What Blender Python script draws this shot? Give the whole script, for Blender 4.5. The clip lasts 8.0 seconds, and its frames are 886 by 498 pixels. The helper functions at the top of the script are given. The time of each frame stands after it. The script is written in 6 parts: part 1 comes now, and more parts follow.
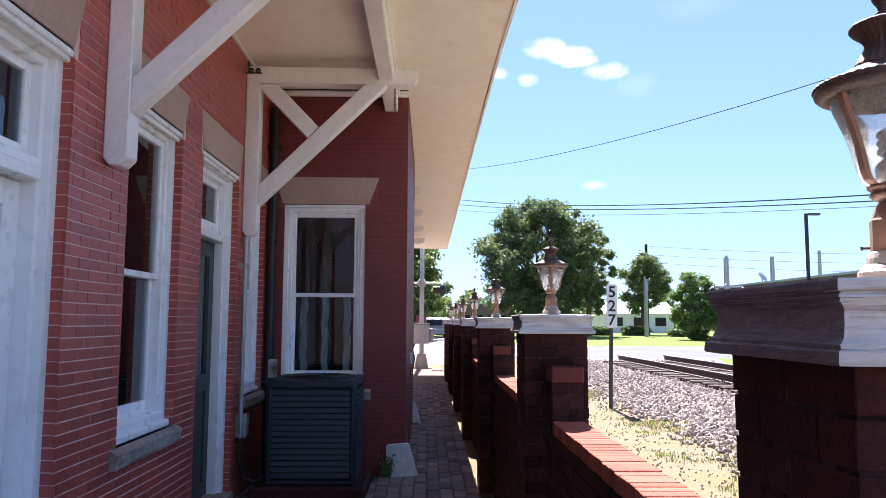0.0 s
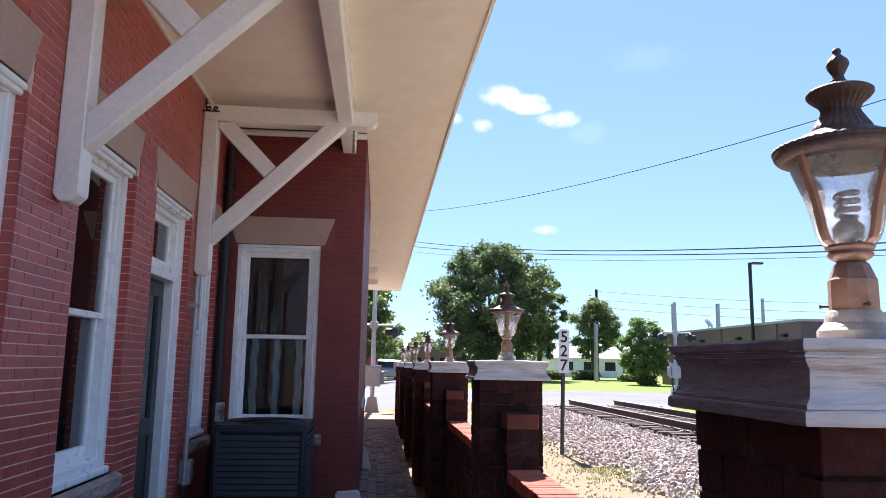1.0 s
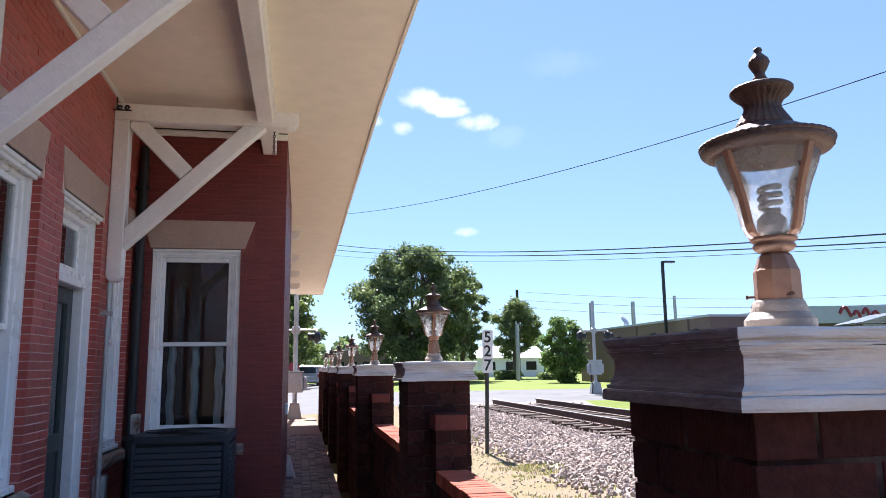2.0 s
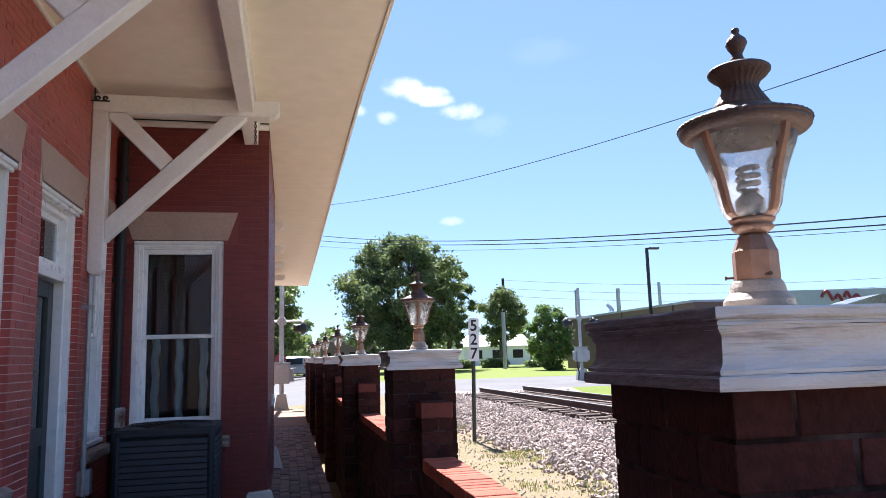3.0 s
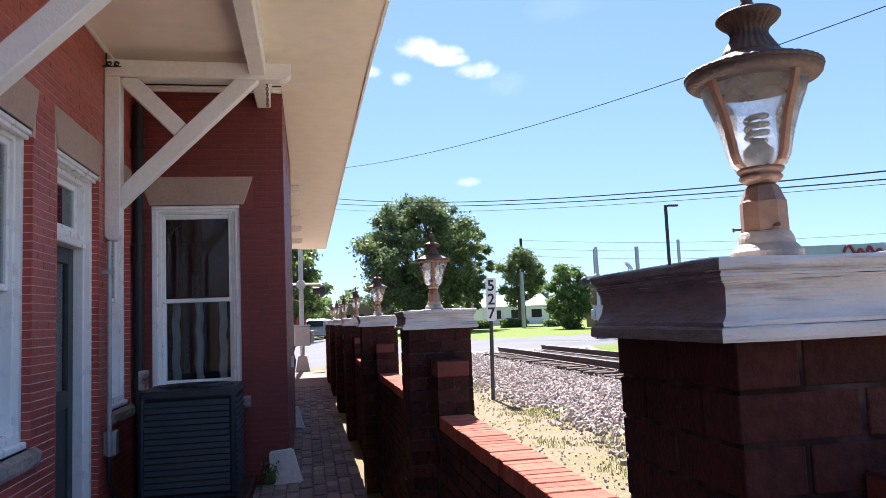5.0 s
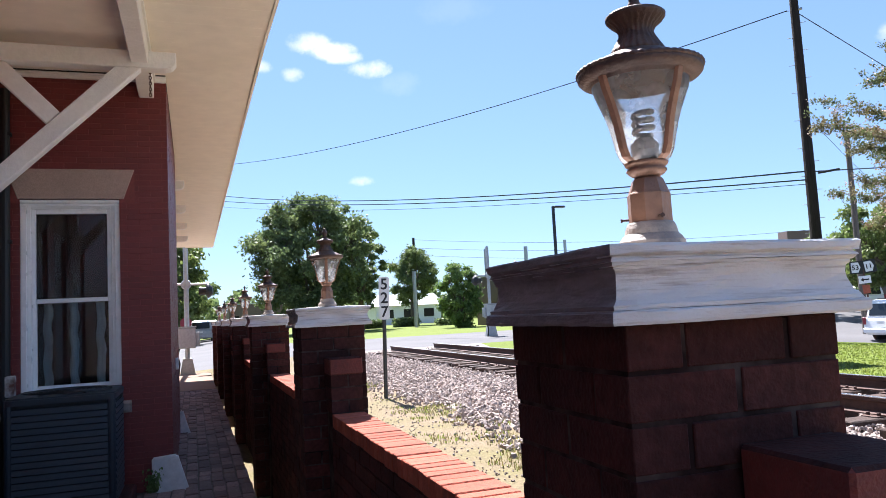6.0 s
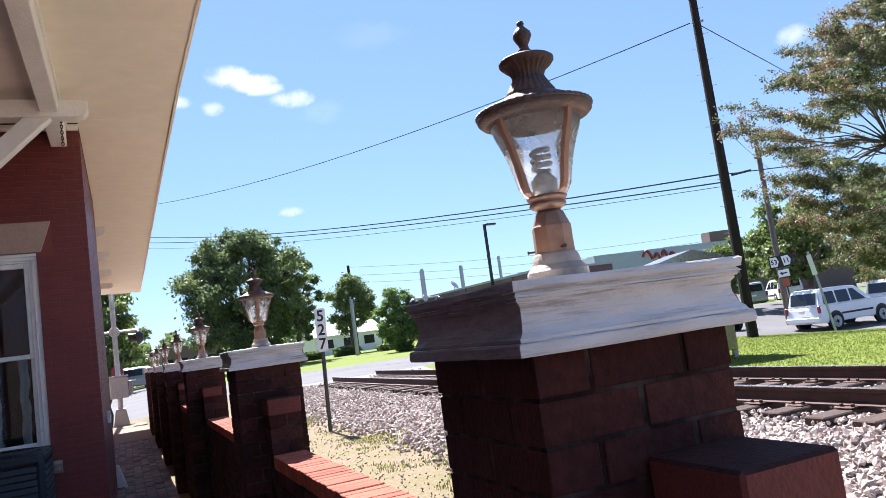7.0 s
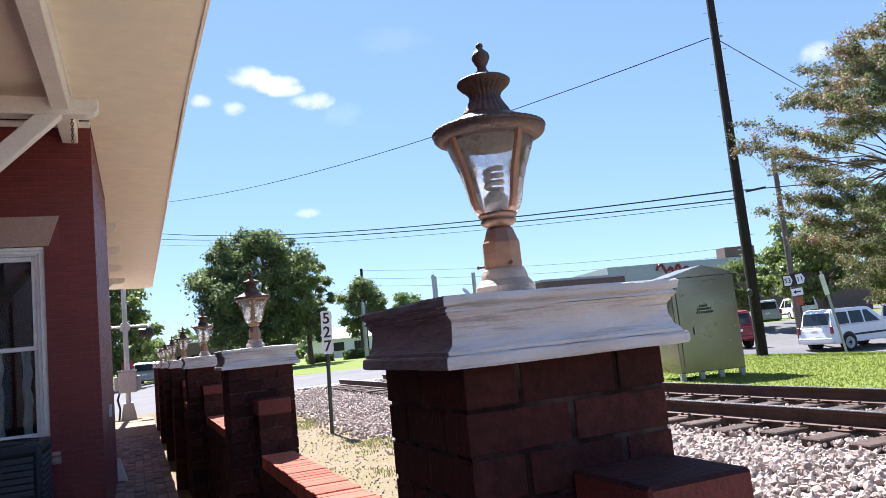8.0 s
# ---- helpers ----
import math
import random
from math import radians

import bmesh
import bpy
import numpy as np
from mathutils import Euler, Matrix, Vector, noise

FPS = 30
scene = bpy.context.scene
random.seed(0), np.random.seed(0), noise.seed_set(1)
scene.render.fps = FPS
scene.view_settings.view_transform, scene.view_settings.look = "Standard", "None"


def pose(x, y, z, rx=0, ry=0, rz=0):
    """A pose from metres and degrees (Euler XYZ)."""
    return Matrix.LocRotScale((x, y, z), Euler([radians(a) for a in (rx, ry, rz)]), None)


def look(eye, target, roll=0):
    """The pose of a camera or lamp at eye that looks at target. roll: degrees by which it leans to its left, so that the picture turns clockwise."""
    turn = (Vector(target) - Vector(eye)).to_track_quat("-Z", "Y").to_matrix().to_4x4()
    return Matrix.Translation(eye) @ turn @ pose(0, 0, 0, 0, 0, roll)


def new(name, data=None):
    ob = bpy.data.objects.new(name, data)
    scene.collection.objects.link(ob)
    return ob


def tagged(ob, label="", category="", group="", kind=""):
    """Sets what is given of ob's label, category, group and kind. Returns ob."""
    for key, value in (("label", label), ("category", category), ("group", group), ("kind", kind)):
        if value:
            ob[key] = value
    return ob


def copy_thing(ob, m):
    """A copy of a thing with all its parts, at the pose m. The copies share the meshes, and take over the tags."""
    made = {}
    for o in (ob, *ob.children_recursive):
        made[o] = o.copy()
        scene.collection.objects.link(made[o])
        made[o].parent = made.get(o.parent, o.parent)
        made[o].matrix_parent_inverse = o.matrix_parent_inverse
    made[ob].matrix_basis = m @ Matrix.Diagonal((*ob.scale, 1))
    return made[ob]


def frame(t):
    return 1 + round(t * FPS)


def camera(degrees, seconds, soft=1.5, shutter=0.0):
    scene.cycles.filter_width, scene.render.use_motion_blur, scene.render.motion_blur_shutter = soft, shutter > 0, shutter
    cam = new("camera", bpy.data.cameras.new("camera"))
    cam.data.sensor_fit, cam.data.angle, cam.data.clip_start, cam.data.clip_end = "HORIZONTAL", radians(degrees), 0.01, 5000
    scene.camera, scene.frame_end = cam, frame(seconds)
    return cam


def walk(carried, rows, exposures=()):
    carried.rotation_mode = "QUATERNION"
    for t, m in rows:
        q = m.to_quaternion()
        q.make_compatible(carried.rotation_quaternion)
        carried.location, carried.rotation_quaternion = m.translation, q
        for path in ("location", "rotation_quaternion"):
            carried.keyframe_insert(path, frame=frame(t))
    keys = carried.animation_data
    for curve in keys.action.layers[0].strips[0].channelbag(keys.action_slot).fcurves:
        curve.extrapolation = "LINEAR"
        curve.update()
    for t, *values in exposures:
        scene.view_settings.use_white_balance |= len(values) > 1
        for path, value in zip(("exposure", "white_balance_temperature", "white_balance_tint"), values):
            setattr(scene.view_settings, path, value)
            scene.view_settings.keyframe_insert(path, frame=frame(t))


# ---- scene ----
cam = camera(61.9, 8.0, soft=0.75)
PATH = [
    (0, (-0.131, 0.044, 1.476), (-0.092, 2.035, 1.671), 0.3),
    (0.5, (-0.146, 0.04, 1.487), (-0.082, 2.025, 1.725), 0.2),
    (1, (-0.157, 0.055, 1.493), (0.007, 2.024, 1.801), 1.0),
    (1.5, (-0.176, 0.085, 1.488), (0.104, 2.038, 1.816), 0.8),
    (1.7, (-0.182, 0.084, 1.486), (0.149, 2.03, 1.811), 0.3),
    (2.8, (-0.159, 0.086, 1.487), (0.252, 2.021, 1.78), -1.6),
    (3, (-0.165, 0.091, 1.479), (0.247, 2.027, 1.766), -1.6),
    (3.5, (-0.16, 0.087, 1.48), (0.227, 2.03, 1.748), -2.0),
    (4, (-0.145, 0.084, 1.474), (0.203, 2.039, 1.715), -2.4),
    (4.2, (-0.139, 0.083, 1.468), (0.197, 2.042, 1.696), -2.4),
    (5.3, (-0.142, 0.094, 1.471), (0.267, 2.044, 1.645), -2.5),
    (5.5, (-0.146, 0.094, 1.464), (0.319, 2.032, 1.633), -2.5),
    (6, (-0.147, 0.103, 1.453), (0.497, 1.989, 1.623), -3.0),
    (6.5, (-0.183, 0.075, 1.467), (0.595, 1.907, 1.663), -6.1),
    (7, (-0.131, 0.033, 1.479), (0.679, 1.849, 1.693), -7.8),
    (7.5, (-0.087, -0.008, 1.459), (0.693, 1.82, 1.684), -7.1),
    (8, (-0.037, -0.06, 1.473), (0.738, 1.769, 1.708), -5.7),
]
walk(cam, [(t, look(eye, target, roll)) for t, eye, target, roll in PATH],
     exposures=[(0, 2.22, 5930, 17), (1.0, 2.14, 5930, 17), (1.7, 2.06, 5960, 16), (4.2, 2.06, 5960, 15), (6.5, 2.0, 5960, 15), (8, 1.97, 5960, 15)])

# ---- light ----
SUN_EL, SUN_AZ = radians(52), radians(2.0)      # the sun stands ahead, over the far end of the platform
world = bpy.data.worlds.new("sky")
scene.world = world
world.use_nodes = True
wn, wl = world.node_tree.nodes, world.node_tree.links
wn.clear()
sky = wn.new("ShaderNodeTexSky")
sky.sky_type, sky.sun_disc = 'NISHITA', False
sky.sun_elevation, sky.sun_rotation = SUN_EL, SUN_AZ
sky.air_density, sky.dust_density, sky.ozone_density = 0.85, 0.1, 2.2
bg = wn.new("ShaderNodeBackground")
bg.inputs["Strength"].default_value = 0.091
wout = wn.new("ShaderNodeOutputWorld")
wl.new(bg.outputs[0], wout.inputs["Surface"])


def clouds():
    """Small fair-weather clouds, as soft puffs mixed into the sky."""
    tc = wn.new("ShaderNodeTexCoord")
    nz = wn.new("ShaderNodeTexNoise")
    nz.inputs["Scale"].default_value, nz.inputs["Detail"].default_value = 34, 8
    nz.inputs["Roughness"].default_value = 0.58
    wl.new(tc.outputs["Generated"], nz.inputs["Vector"])
    total = None
    for az, el, wa, we, power in CLOUDS:
        a, e = radians(az), radians(el)
        sub = wn.new("ShaderNodeVectorMath")
        sub.operation = 'SUBTRACT'
        sub.inputs[1].default_value = (math.sin(a) * math.cos(e), math.cos(a) * math.cos(e), math.sin(e))
        wl.new(tc.outputs["Generated"], sub.inputs[0])
        dots = []
        right = (math.cos(a), -math.sin(a), 0)
        up = (-math.sin(a) * math.sin(e), -math.cos(a) * math.sin(e), math.cos(e))
        for v, w in ((right, wa), (up, we)):
            d = wn.new("ShaderNodeVectorMath")
            d.operation = 'DOT_PRODUCT'
            d.inputs[1].default_value = [c / radians(w) for c in v]
            wl.new(sub.outputs[0], d.inputs[0])
            sq = wn.new("ShaderNodeMath")
            sq.operation = 'POWER'
            sq.inputs[1].default_value = 2
            wl.new(d.outputs["Value"], sq.inputs[0])
            dots.append(sq)
        add = wn.new("ShaderNodeMath")
        wl.new(dots[0].outputs[0], add.inputs[0]), wl.new(dots[1].outputs[0], add.inputs[1])
        # density = (1 - r2) + (noise - 0.5) * 2.6
        na = wn.new("ShaderNodeMath")
        na.operation = 'MULTIPLY_ADD'
        na.inputs[1].default_value, na.inputs[2].default_value = 3.6, -1.0
        wl.new(nz.outputs["Fac"], na.inputs[0])
        den = wn.new("ShaderNodeMath")
        den.operation = 'SUBTRACT'
        wl.new(na.outputs[0], den.inputs[0]), wl.new(add.outputs[0], den.inputs[1])
        rng = wn.new("ShaderNodeMapRange")
        rng.interpolation_type = 'SMOOTHSTEP'
        rng.inputs["From Min"].default_value, rng.inputs["From Max"].default_value = -0.8, 1.3
        rng.inputs["To Max"].default_value = power
        wl.new(den.outputs[0], rng.inputs["Value"])
        if total is None:
            total = rng
        else:
            mx = wn.new("ShaderNodeMath")
            mx.operation = 'MAXIMUM'
            wl.new(total.outputs[0], mx.inputs[0]), wl.new(rng.outputs[0], mx.inputs[1])
            total = mx
    mix = wn.new("ShaderNodeMix")
    mix.data_type = 'RGBA'
    mix.inputs["B"].default_value = (3.6, 3.65, 3.75, 1)
    wl.new(total.outputs[0], mix.inputs["Factor"])
    # haze: a flatter gradient from zenith to horizon
    gm, tn = wn.new("ShaderNodeGamma"), wn.new("ShaderNodeMix")
    gm.inputs["Gamma"].default_value = 0.55
    tn.data_type, tn.blend_type = 'RGBA', 'MULTIPLY'
    tn.inputs["Factor"].default_value = 1.0
    tn.inputs["B"].default_value = (0.72, 0.90, 1.13, 1)
    wl.new(sky.outputs[0], gm.inputs["Color"]), wl.new(gm.outputs[0], tn.inputs["A"])
    wl.new(tn.outputs["Result"], mix.inputs["A"])
    wl.new(mix.outputs["Result"], bg.inputs["Color"])


# azimuth and elevation of the puff, half width and half height, density (degrees)
CLOUDS = [(9.1, 20.6, 1.5, 0.75, 1.0), (10.6, 20.1, 1.9, 0.6, 1.0), (12.0, 19.6, 1.4, 0.45, 0.9), (13.8, 18.75, 1.5, 0.65, 1.0),
          (7.8, 18.4, 0.8, 0.5, 0.7), (5.5, 18.9, 0.75, 0.5, 0.75), (12.8, 10.4, 0.9, 0.42, 0.85), (51.6, 16.7, 1.0, 0.6, 0.6),
          (16.0, 17.6, 1.6, 0.8, 0.10), (20.5, 22.8, 2.6, 1.0, 0.07)]
clouds()
sun = new("sun", bpy.data.lights.new("sun", 'SUN'))
sun.data.energy, sun.data.angle, sun.data.color = 4.7, radians(0.5), (1.0, 0.955, 0.89)
sun.matrix_world = look((0, 0, 0), (-math.sin(SUN_AZ) * math.cos(SUN_EL), -math.cos(SUN_AZ) * math.cos(SUN_EL), -math.sin(SUN_EL)))

# ---- materials ----


def material(name, color, rough=0.6, metal=0.0, vary=0.25, grain=40.0, stain=1.5, bump=0.15, bump_scale=120.0, random_tone=0.0, tint=None, spec=0.5, stretch=None, island=0.0):
    """A surface with variation at two scales and fine relief; tint: a second colour that shows in the large stains."""
    m = bpy.data.materials.new(name)
    m.use_nodes = True
    n, l = m.node_tree.nodes, m.node_tree.links
    b = n["Principled BSDF"]
    b.inputs["Roughness"].default_value, b.inputs["Metallic"].default_value = rough, metal
    b.inputs["Specular IOR Level"].default_value = spec
    tc = n.new("ShaderNodeTexCoord")
    geo = n.new("ShaderNodeNewGeometry")
    vec = geo.outputs["Position"]
    if stretch:
        mp = n.new("ShaderNodeMapping")
        mp.inputs["Scale"].default_value = stretch
        l.new(vec, mp.inputs["Vector"])
        vec = mp.outputs[0]
    big, fine = n.new("ShaderNodeTexNoise"), n.new("ShaderNodeTexNoise")
    big.inputs["Scale"].default_value, big.inputs["Detail"].default_value = stain, 5
    fine.inputs["Scale"].default_value, fine.inputs["Detail"].default_value = grain, 4
    l.new(vec, big.inputs["Vector"]), l.new(vec, fine.inputs["Vector"])
    ramp = n.new("ShaderNodeMapRange")
    ramp.inputs["From Min"].default_value, ramp.inputs["From Max"].default_value = 0.38, 0.68
    l.new(big.outputs["Fac"], ramp.inputs["Value"])
    mix = n.new("ShaderNodeMix")
    mix.data_type = 'RGBA'
    second = tint or tuple(c * (1 - vary) for c in color)
    mix.inputs["A"].default_value, mix.inputs["B"].default_value = (*color, 1), (*second, 1)
    l.new(ramp.outputs[0], mix.inputs["Factor"])
    val = n.new("ShaderNodeMapRange")
    val.inputs["From Min"].default_value, val.inputs["From Max"].default_value = 0.25, 0.75
    val.inputs["To Min"].default_value, val.inputs["To Max"].default_value = 1 - vary, 1 + vary
    l.new(fine.outputs["Fac"], val.inputs["Value"])
    last = val.outputs[0]
    if random_tone or island:
        src = n.new("ShaderNodeObjectInfo").outputs["Random"] if random_tone else geo.outputs["Random Per Island"]
        tone = random_tone or island
        r = n.new("ShaderNodeMapRange")
        r.inputs["To Min"].default_value, r.inputs["To Max"].default_value = 1 - tone, 1 + tone
        l.new(src, r.inputs["Value"])
        mul = n.new("ShaderNodeMath")
        mul.operation = 'MULTIPLY'
        l.new(last, mul.inputs[0]), l.new(r.outputs[0], mul.inputs[1])
        last = mul.outputs[0]
    hsv = n.new("ShaderNodeHueSaturation")
    l.new(mix.outputs["Result"], hsv.inputs["Color"]), l.new(last, hsv.inputs["Value"])
    l.new(hsv.outputs[0], b.inputs["Base Color"])
    rr = n.new("ShaderNodeMapRange")
    rr.inputs["To Min"].default_value, rr.inputs["To Max"].default_value = max(0.03, rough - 0.12), min(1, rough + 0.12)
    l.new(fine.outputs["Fac"], rr.inputs["Value"]), l.new(rr.outputs[0], b.inputs["Roughness"])
    if bump:
        bn = n.new("ShaderNodeTexNoise")
        bn.inputs["Scale"].default_value, bn.inputs["Detail"].default_value = bump_scale, 5
        l.new(vec, bn.inputs["Vector"])
        bp = n.new("ShaderNodeBump")
        bp.inputs["Strength"].default_value, bp.inputs["Distance"].default_value = bump, 0.01
        l.new(bn.outputs["Fac"], bp.inputs["Height"]), l.new(bp.outputs[0], b.inputs["Normal"])
    return m


def glass_material(name, tint=(0.9, 0.93, 0.93), gloss=1.0, dirt=0.0, ior=1.5):
    m = bpy.data.materials.new(name)
    m.use_nodes = True
    n, l = m.node_tree.nodes, m.node_tree.links
    n.remove(n["Principled BSDF"])
    out = n["Material Output"]
    clear, shine, mix = n.new("ShaderNodeBsdfTransparent"), n.new("ShaderNodeBsdfGlossy"), n.new("ShaderNodeMixShader")
    clear.inputs["Color"].default_value = (*tint, 1)
    shine.inputs["Roughness"].default_value = 0.02
    fr = n.new("ShaderNodeFresnel")
    fr.inputs["IOR"].default_value = ior
    k = n.new("ShaderNodeMath")
    k.operation = 'MULTIPLY'
    k.inputs[1].default_value = gloss
    k.use_clamp = True
    l.new(fr.outputs[0], k.inputs[0]), l.new(k.outputs[0], mix.inputs[0])
    l.new(clear.outputs[0], mix.inputs[1]), l.new(shine.outputs[0], mix.inputs[2])
    last = mix
    if dirt:
        dust, m2, nz, mr = n.new("ShaderNodeBsdfTranslucent"), n.new("ShaderNodeMixShader"), n.new("ShaderNodeTexNoise"), n.new("ShaderNodeMapRange")
        tc = n.new("ShaderNodeTexCoord")
        nz.inputs["Scale"].default_value, nz.inputs["Detail"].default_value = 24, 6
        dust.inputs["Color"].default_value = (0.74, 0.75, 0.76, 1)
        mr.inputs["From Min"].default_value, mr.inputs["From Max"].default_value = 0.35, 0.8
        mr.inputs["To Min"].default_value, mr.inputs["To Max"].default_value = dirt * 0.3, dirt
        l.new(tc.outputs["Object"], nz.inputs["Vector"]), l.new(nz.outputs["Fac"], mr.inputs["Value"])
        l.new(mr.outputs[0], m2.inputs[0]), l.new(mix.outputs[0], m2.inputs[1]), l.new(dust.outputs[0], m2.inputs[2])
        last = m2
    l.new(last.outputs[0], out.inputs["Surface"])
    return m


M = {}
M["brick_paint"] = material("painted red brick", (0.42, 0.078, 0.060), 0.34, vary=0.14, grain=60, stain=2.0, bump=0.25, bump_scale=160, random_tone=0.14)
M["brick_wall"] = material("painted red brick field", (0.42, 0.078, 0.060), 0.34, vary=0.14, grain=60, stain=2.0, bump=0.25, bump_scale=160, island=0.14)
M["mortar_paint"] = material("painted mortar", (0.72, 0.53, 0.48), 0.8, vary=0.25, grain=50)
# bay reds: the wall's paint made darker, with the bay's shade put into colour
M["bay_shade_paint"] = material("painted red brick darkened for bay shade", (0.175, 0.027, 0.025), 0.45, vary=0.12, grain=60, stain=2.0, bump=0.25, bump_scale=160, random_tone=0.10)
M["bay_shade_field"] = material("painted red brick field darkened for bay shade", (0.175, 0.027, 0.025), 0.45, vary=0.12, grain=60, stain=2.0, bump=0.25, bump_scale=160, island=0.10)
M["bay_mortar"] = material("red painted mortar darkened for bay shade", (0.25, 0.06, 0.052), 0.7, vary=0.2, grain=50)
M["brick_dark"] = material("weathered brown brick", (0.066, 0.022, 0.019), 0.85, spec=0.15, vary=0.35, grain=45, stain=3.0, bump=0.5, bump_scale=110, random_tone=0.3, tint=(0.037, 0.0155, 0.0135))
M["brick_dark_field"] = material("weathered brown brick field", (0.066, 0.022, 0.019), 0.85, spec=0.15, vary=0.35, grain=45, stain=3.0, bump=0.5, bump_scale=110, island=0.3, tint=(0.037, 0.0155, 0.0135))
M["brick_red"] = material("bright red brick", (0.15, 0.036, 0.027), 0.8, vary=0.2, grain=55, stain=5, bump=0.5, bump_scale=120, random_tone=0.14)
M["rowlock"] = material("worn red rowlock brick", (0.37, 0.108, 0.068), 0.85, spec=0.12, vary=0.22, grain=40, stain=3, bump=0.5, bump_scale=120, random_tone=0.16)
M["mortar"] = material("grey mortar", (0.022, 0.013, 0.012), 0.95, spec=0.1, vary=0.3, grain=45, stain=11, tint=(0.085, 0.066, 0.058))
M["paver"] = material("worn brick paver", (0.21, 0.145, 0.13), 0.85, vary=0.3, grain=35, stain=1.2, bump=0.6, bump_scale=90, random_tone=0.38)
M["paver_field"] = material("worn brick paver field", (0.21, 0.145, 0.13), 0.85, vary=0.3, grain=35, stain=1.2, bump=0.6, bump_scale=90, island=0.38)
M["paver_joint"] = material("sandy paver joint", (0.12, 0.10, 0.08), 0.95, vary=0.3, grain=30)
M["white_paint"] = material("white gloss paint", (0.91, 0.91, 0.91), 0.3, vary=0.04, grain=14, stain=2.2, bump=0.12, bump_scale=60, tint=(0.87, 0.87, 0.865))
M["old_white"] = material("cracked off-white paint", (0.87, 0.85, 0.83), 0.5, vary=0.05, grain=26, stain=2, bump=0.4, bump_scale=70, tint=(0.80, 0.775, 0.75))
M["soffit"] = material("cream painted boards", (0.92, 0.855, 0.745), 0.6, vary=0.05, grain=6, stain=0.7, bump=0.1, bump_scale=40, tint=(0.89, 0.82, 0.705))
M["stone"] = material("brown sandstone", (0.46, 0.33, 0.27), 0.85, vary=0.12, grain=60, stain=2.5, bump=0.35, bump_scale=140)
M["rough_stone"] = material("rough grey-brown stone", (0.34, 0.27, 0.235), 0.9, vary=0.28, grain=30, stain=6, bump=1.0, bump_scale=45)
M["cap_paint"] = material("weathered white cap paint", (0.72, 0.72, 0.71), 0.5, vary=0.10, grain=18, stain=9, bump=0.35, bump_scale=80, tint=(0.55, 0.53, 0.50), stretch=(1, 1, 2.5))
def grime(m, color, scale, low, high):
    """Dark streaks of dirt over a finished paint, drawn out along its mouldings."""
    n, l = m.node_tree.nodes, m.node_tree.links
    b = n["Principled BSDF"]
    src = b.inputs["Base Color"].links[0].from_socket
    geo, mp, nz, rg, mix = n.new("ShaderNodeNewGeometry"), n.new("ShaderNodeMapping"), n.new("ShaderNodeTexNoise"), n.new("ShaderNodeMapRange"), n.new("ShaderNodeMix")
    mp.inputs["Scale"].default_value = scale
    nz.inputs["Scale"].default_value, nz.inputs["Detail"].default_value, nz.inputs["Roughness"].default_value = 1.0, 7, 0.65
    rg.inputs["From Min"].default_value, rg.inputs["From Max"].default_value = low, high
    rg.inputs["To Max"].default_value = 0.85
    mix.data_type = 'RGBA'
    mix.inputs["B"].default_value = (*color, 1)
    l.new(geo.outputs["Position"], mp.inputs["Vector"]), l.new(mp.outputs[0], nz.inputs["Vector"]), l.new(nz.outputs["Fac"], rg.inputs["Value"])
    l.new(rg.outputs[0], mix.inputs["Factor"]), l.new(src, mix.inputs["A"]), l.new(mix.outputs["Result"], b.inputs["Base Color"])


grime(M["cap_paint"], (0.17, 0.125, 0.10), (5, 5, 90), 0.53, 0.74)
grime(M["old_white"], (0.40, 0.36, 0.32), (14, 14, 9), 0.70, 0.95)
# shade on the walkway-facing side put into a darker colour, plus grime streaks
M["cap_shade_side"] = material("cap paint darkened for its shaded side", (0.24, 0.222, 0.22), 0.7, vary=0.2, grain=30, stain=9, bump=0.35, bump_scale=80, tint=(0.165, 0.15, 0.147), stretch=(1, 1, 2.5))
grime(M["cap_shade_side"], (0.08, 0.066, 0.062), (7, 7, 75), 0.53, 0.77)
M["lamp_base"] = material("beige-grey lamp base paint", (0.33, 0.27, 0.225), 0.6, vary=0.15, grain=30, stain=12, bump=0.3)
M["copper"] = material("tan bronze", (0.31, 0.165, 0.10), 0.45, metal=0.35, vary=0.18, grain=40, stain=14, bump=0.2, bump_scale=160, tint=(0.23, 0.13, 0.085))
M["bronze_dark"] = material("weathered dark bronze", (0.085, 0.055, 0.045), 0.55, metal=0.35, vary=0.25, grain=50, stain=16, bump=0.3, bump_scale=160, tint=(0.14, 0.085, 0.06))
M["lamp_glass"] = glass_material("dusty clear lamp glass", (0.93, 0.93, 0.92), 1.0, 0.55)
M["glass"] = glass_material("window glass", (0.84, 0.88, 0.89), 1.4)
M["bulb"] = material("white bulb glass", (0.42, 0.42, 0.41), 0.25, vary=0.03, bump=0)
M["curtain"] = material("pale drawn curtain", (0.78, 0.86, 0.85), 0.9, vary=0.1, grain=20, stain=4, bump=0.1)
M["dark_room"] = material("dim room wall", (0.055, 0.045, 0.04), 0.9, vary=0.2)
M["ac_green"] = material("dark green-grey enamel", (0.014, 0.022, 0.032), 0.45, vary=0.2, grain=30, stain=3, bump=0.1)
M["ac_black"] = material("dark coil fins", (0.012, 0.016, 0.018), 0.6, vary=0.3)
M["door_green"] = material("dark grey-green door paint", (0.05, 0.06, 0.058), 0.5, vary=0.2, grain=25, stain=3)
M["black"] = material("black metal", (0.012, 0.012, 0.012), 0.5, vary=0.3)
M["grey_metal"] = material("galvanised steel", (0.42, 0.43, 0.44), 0.45, metal=0.5, vary=0.15, grain=18, stain=3, bump=0.1)
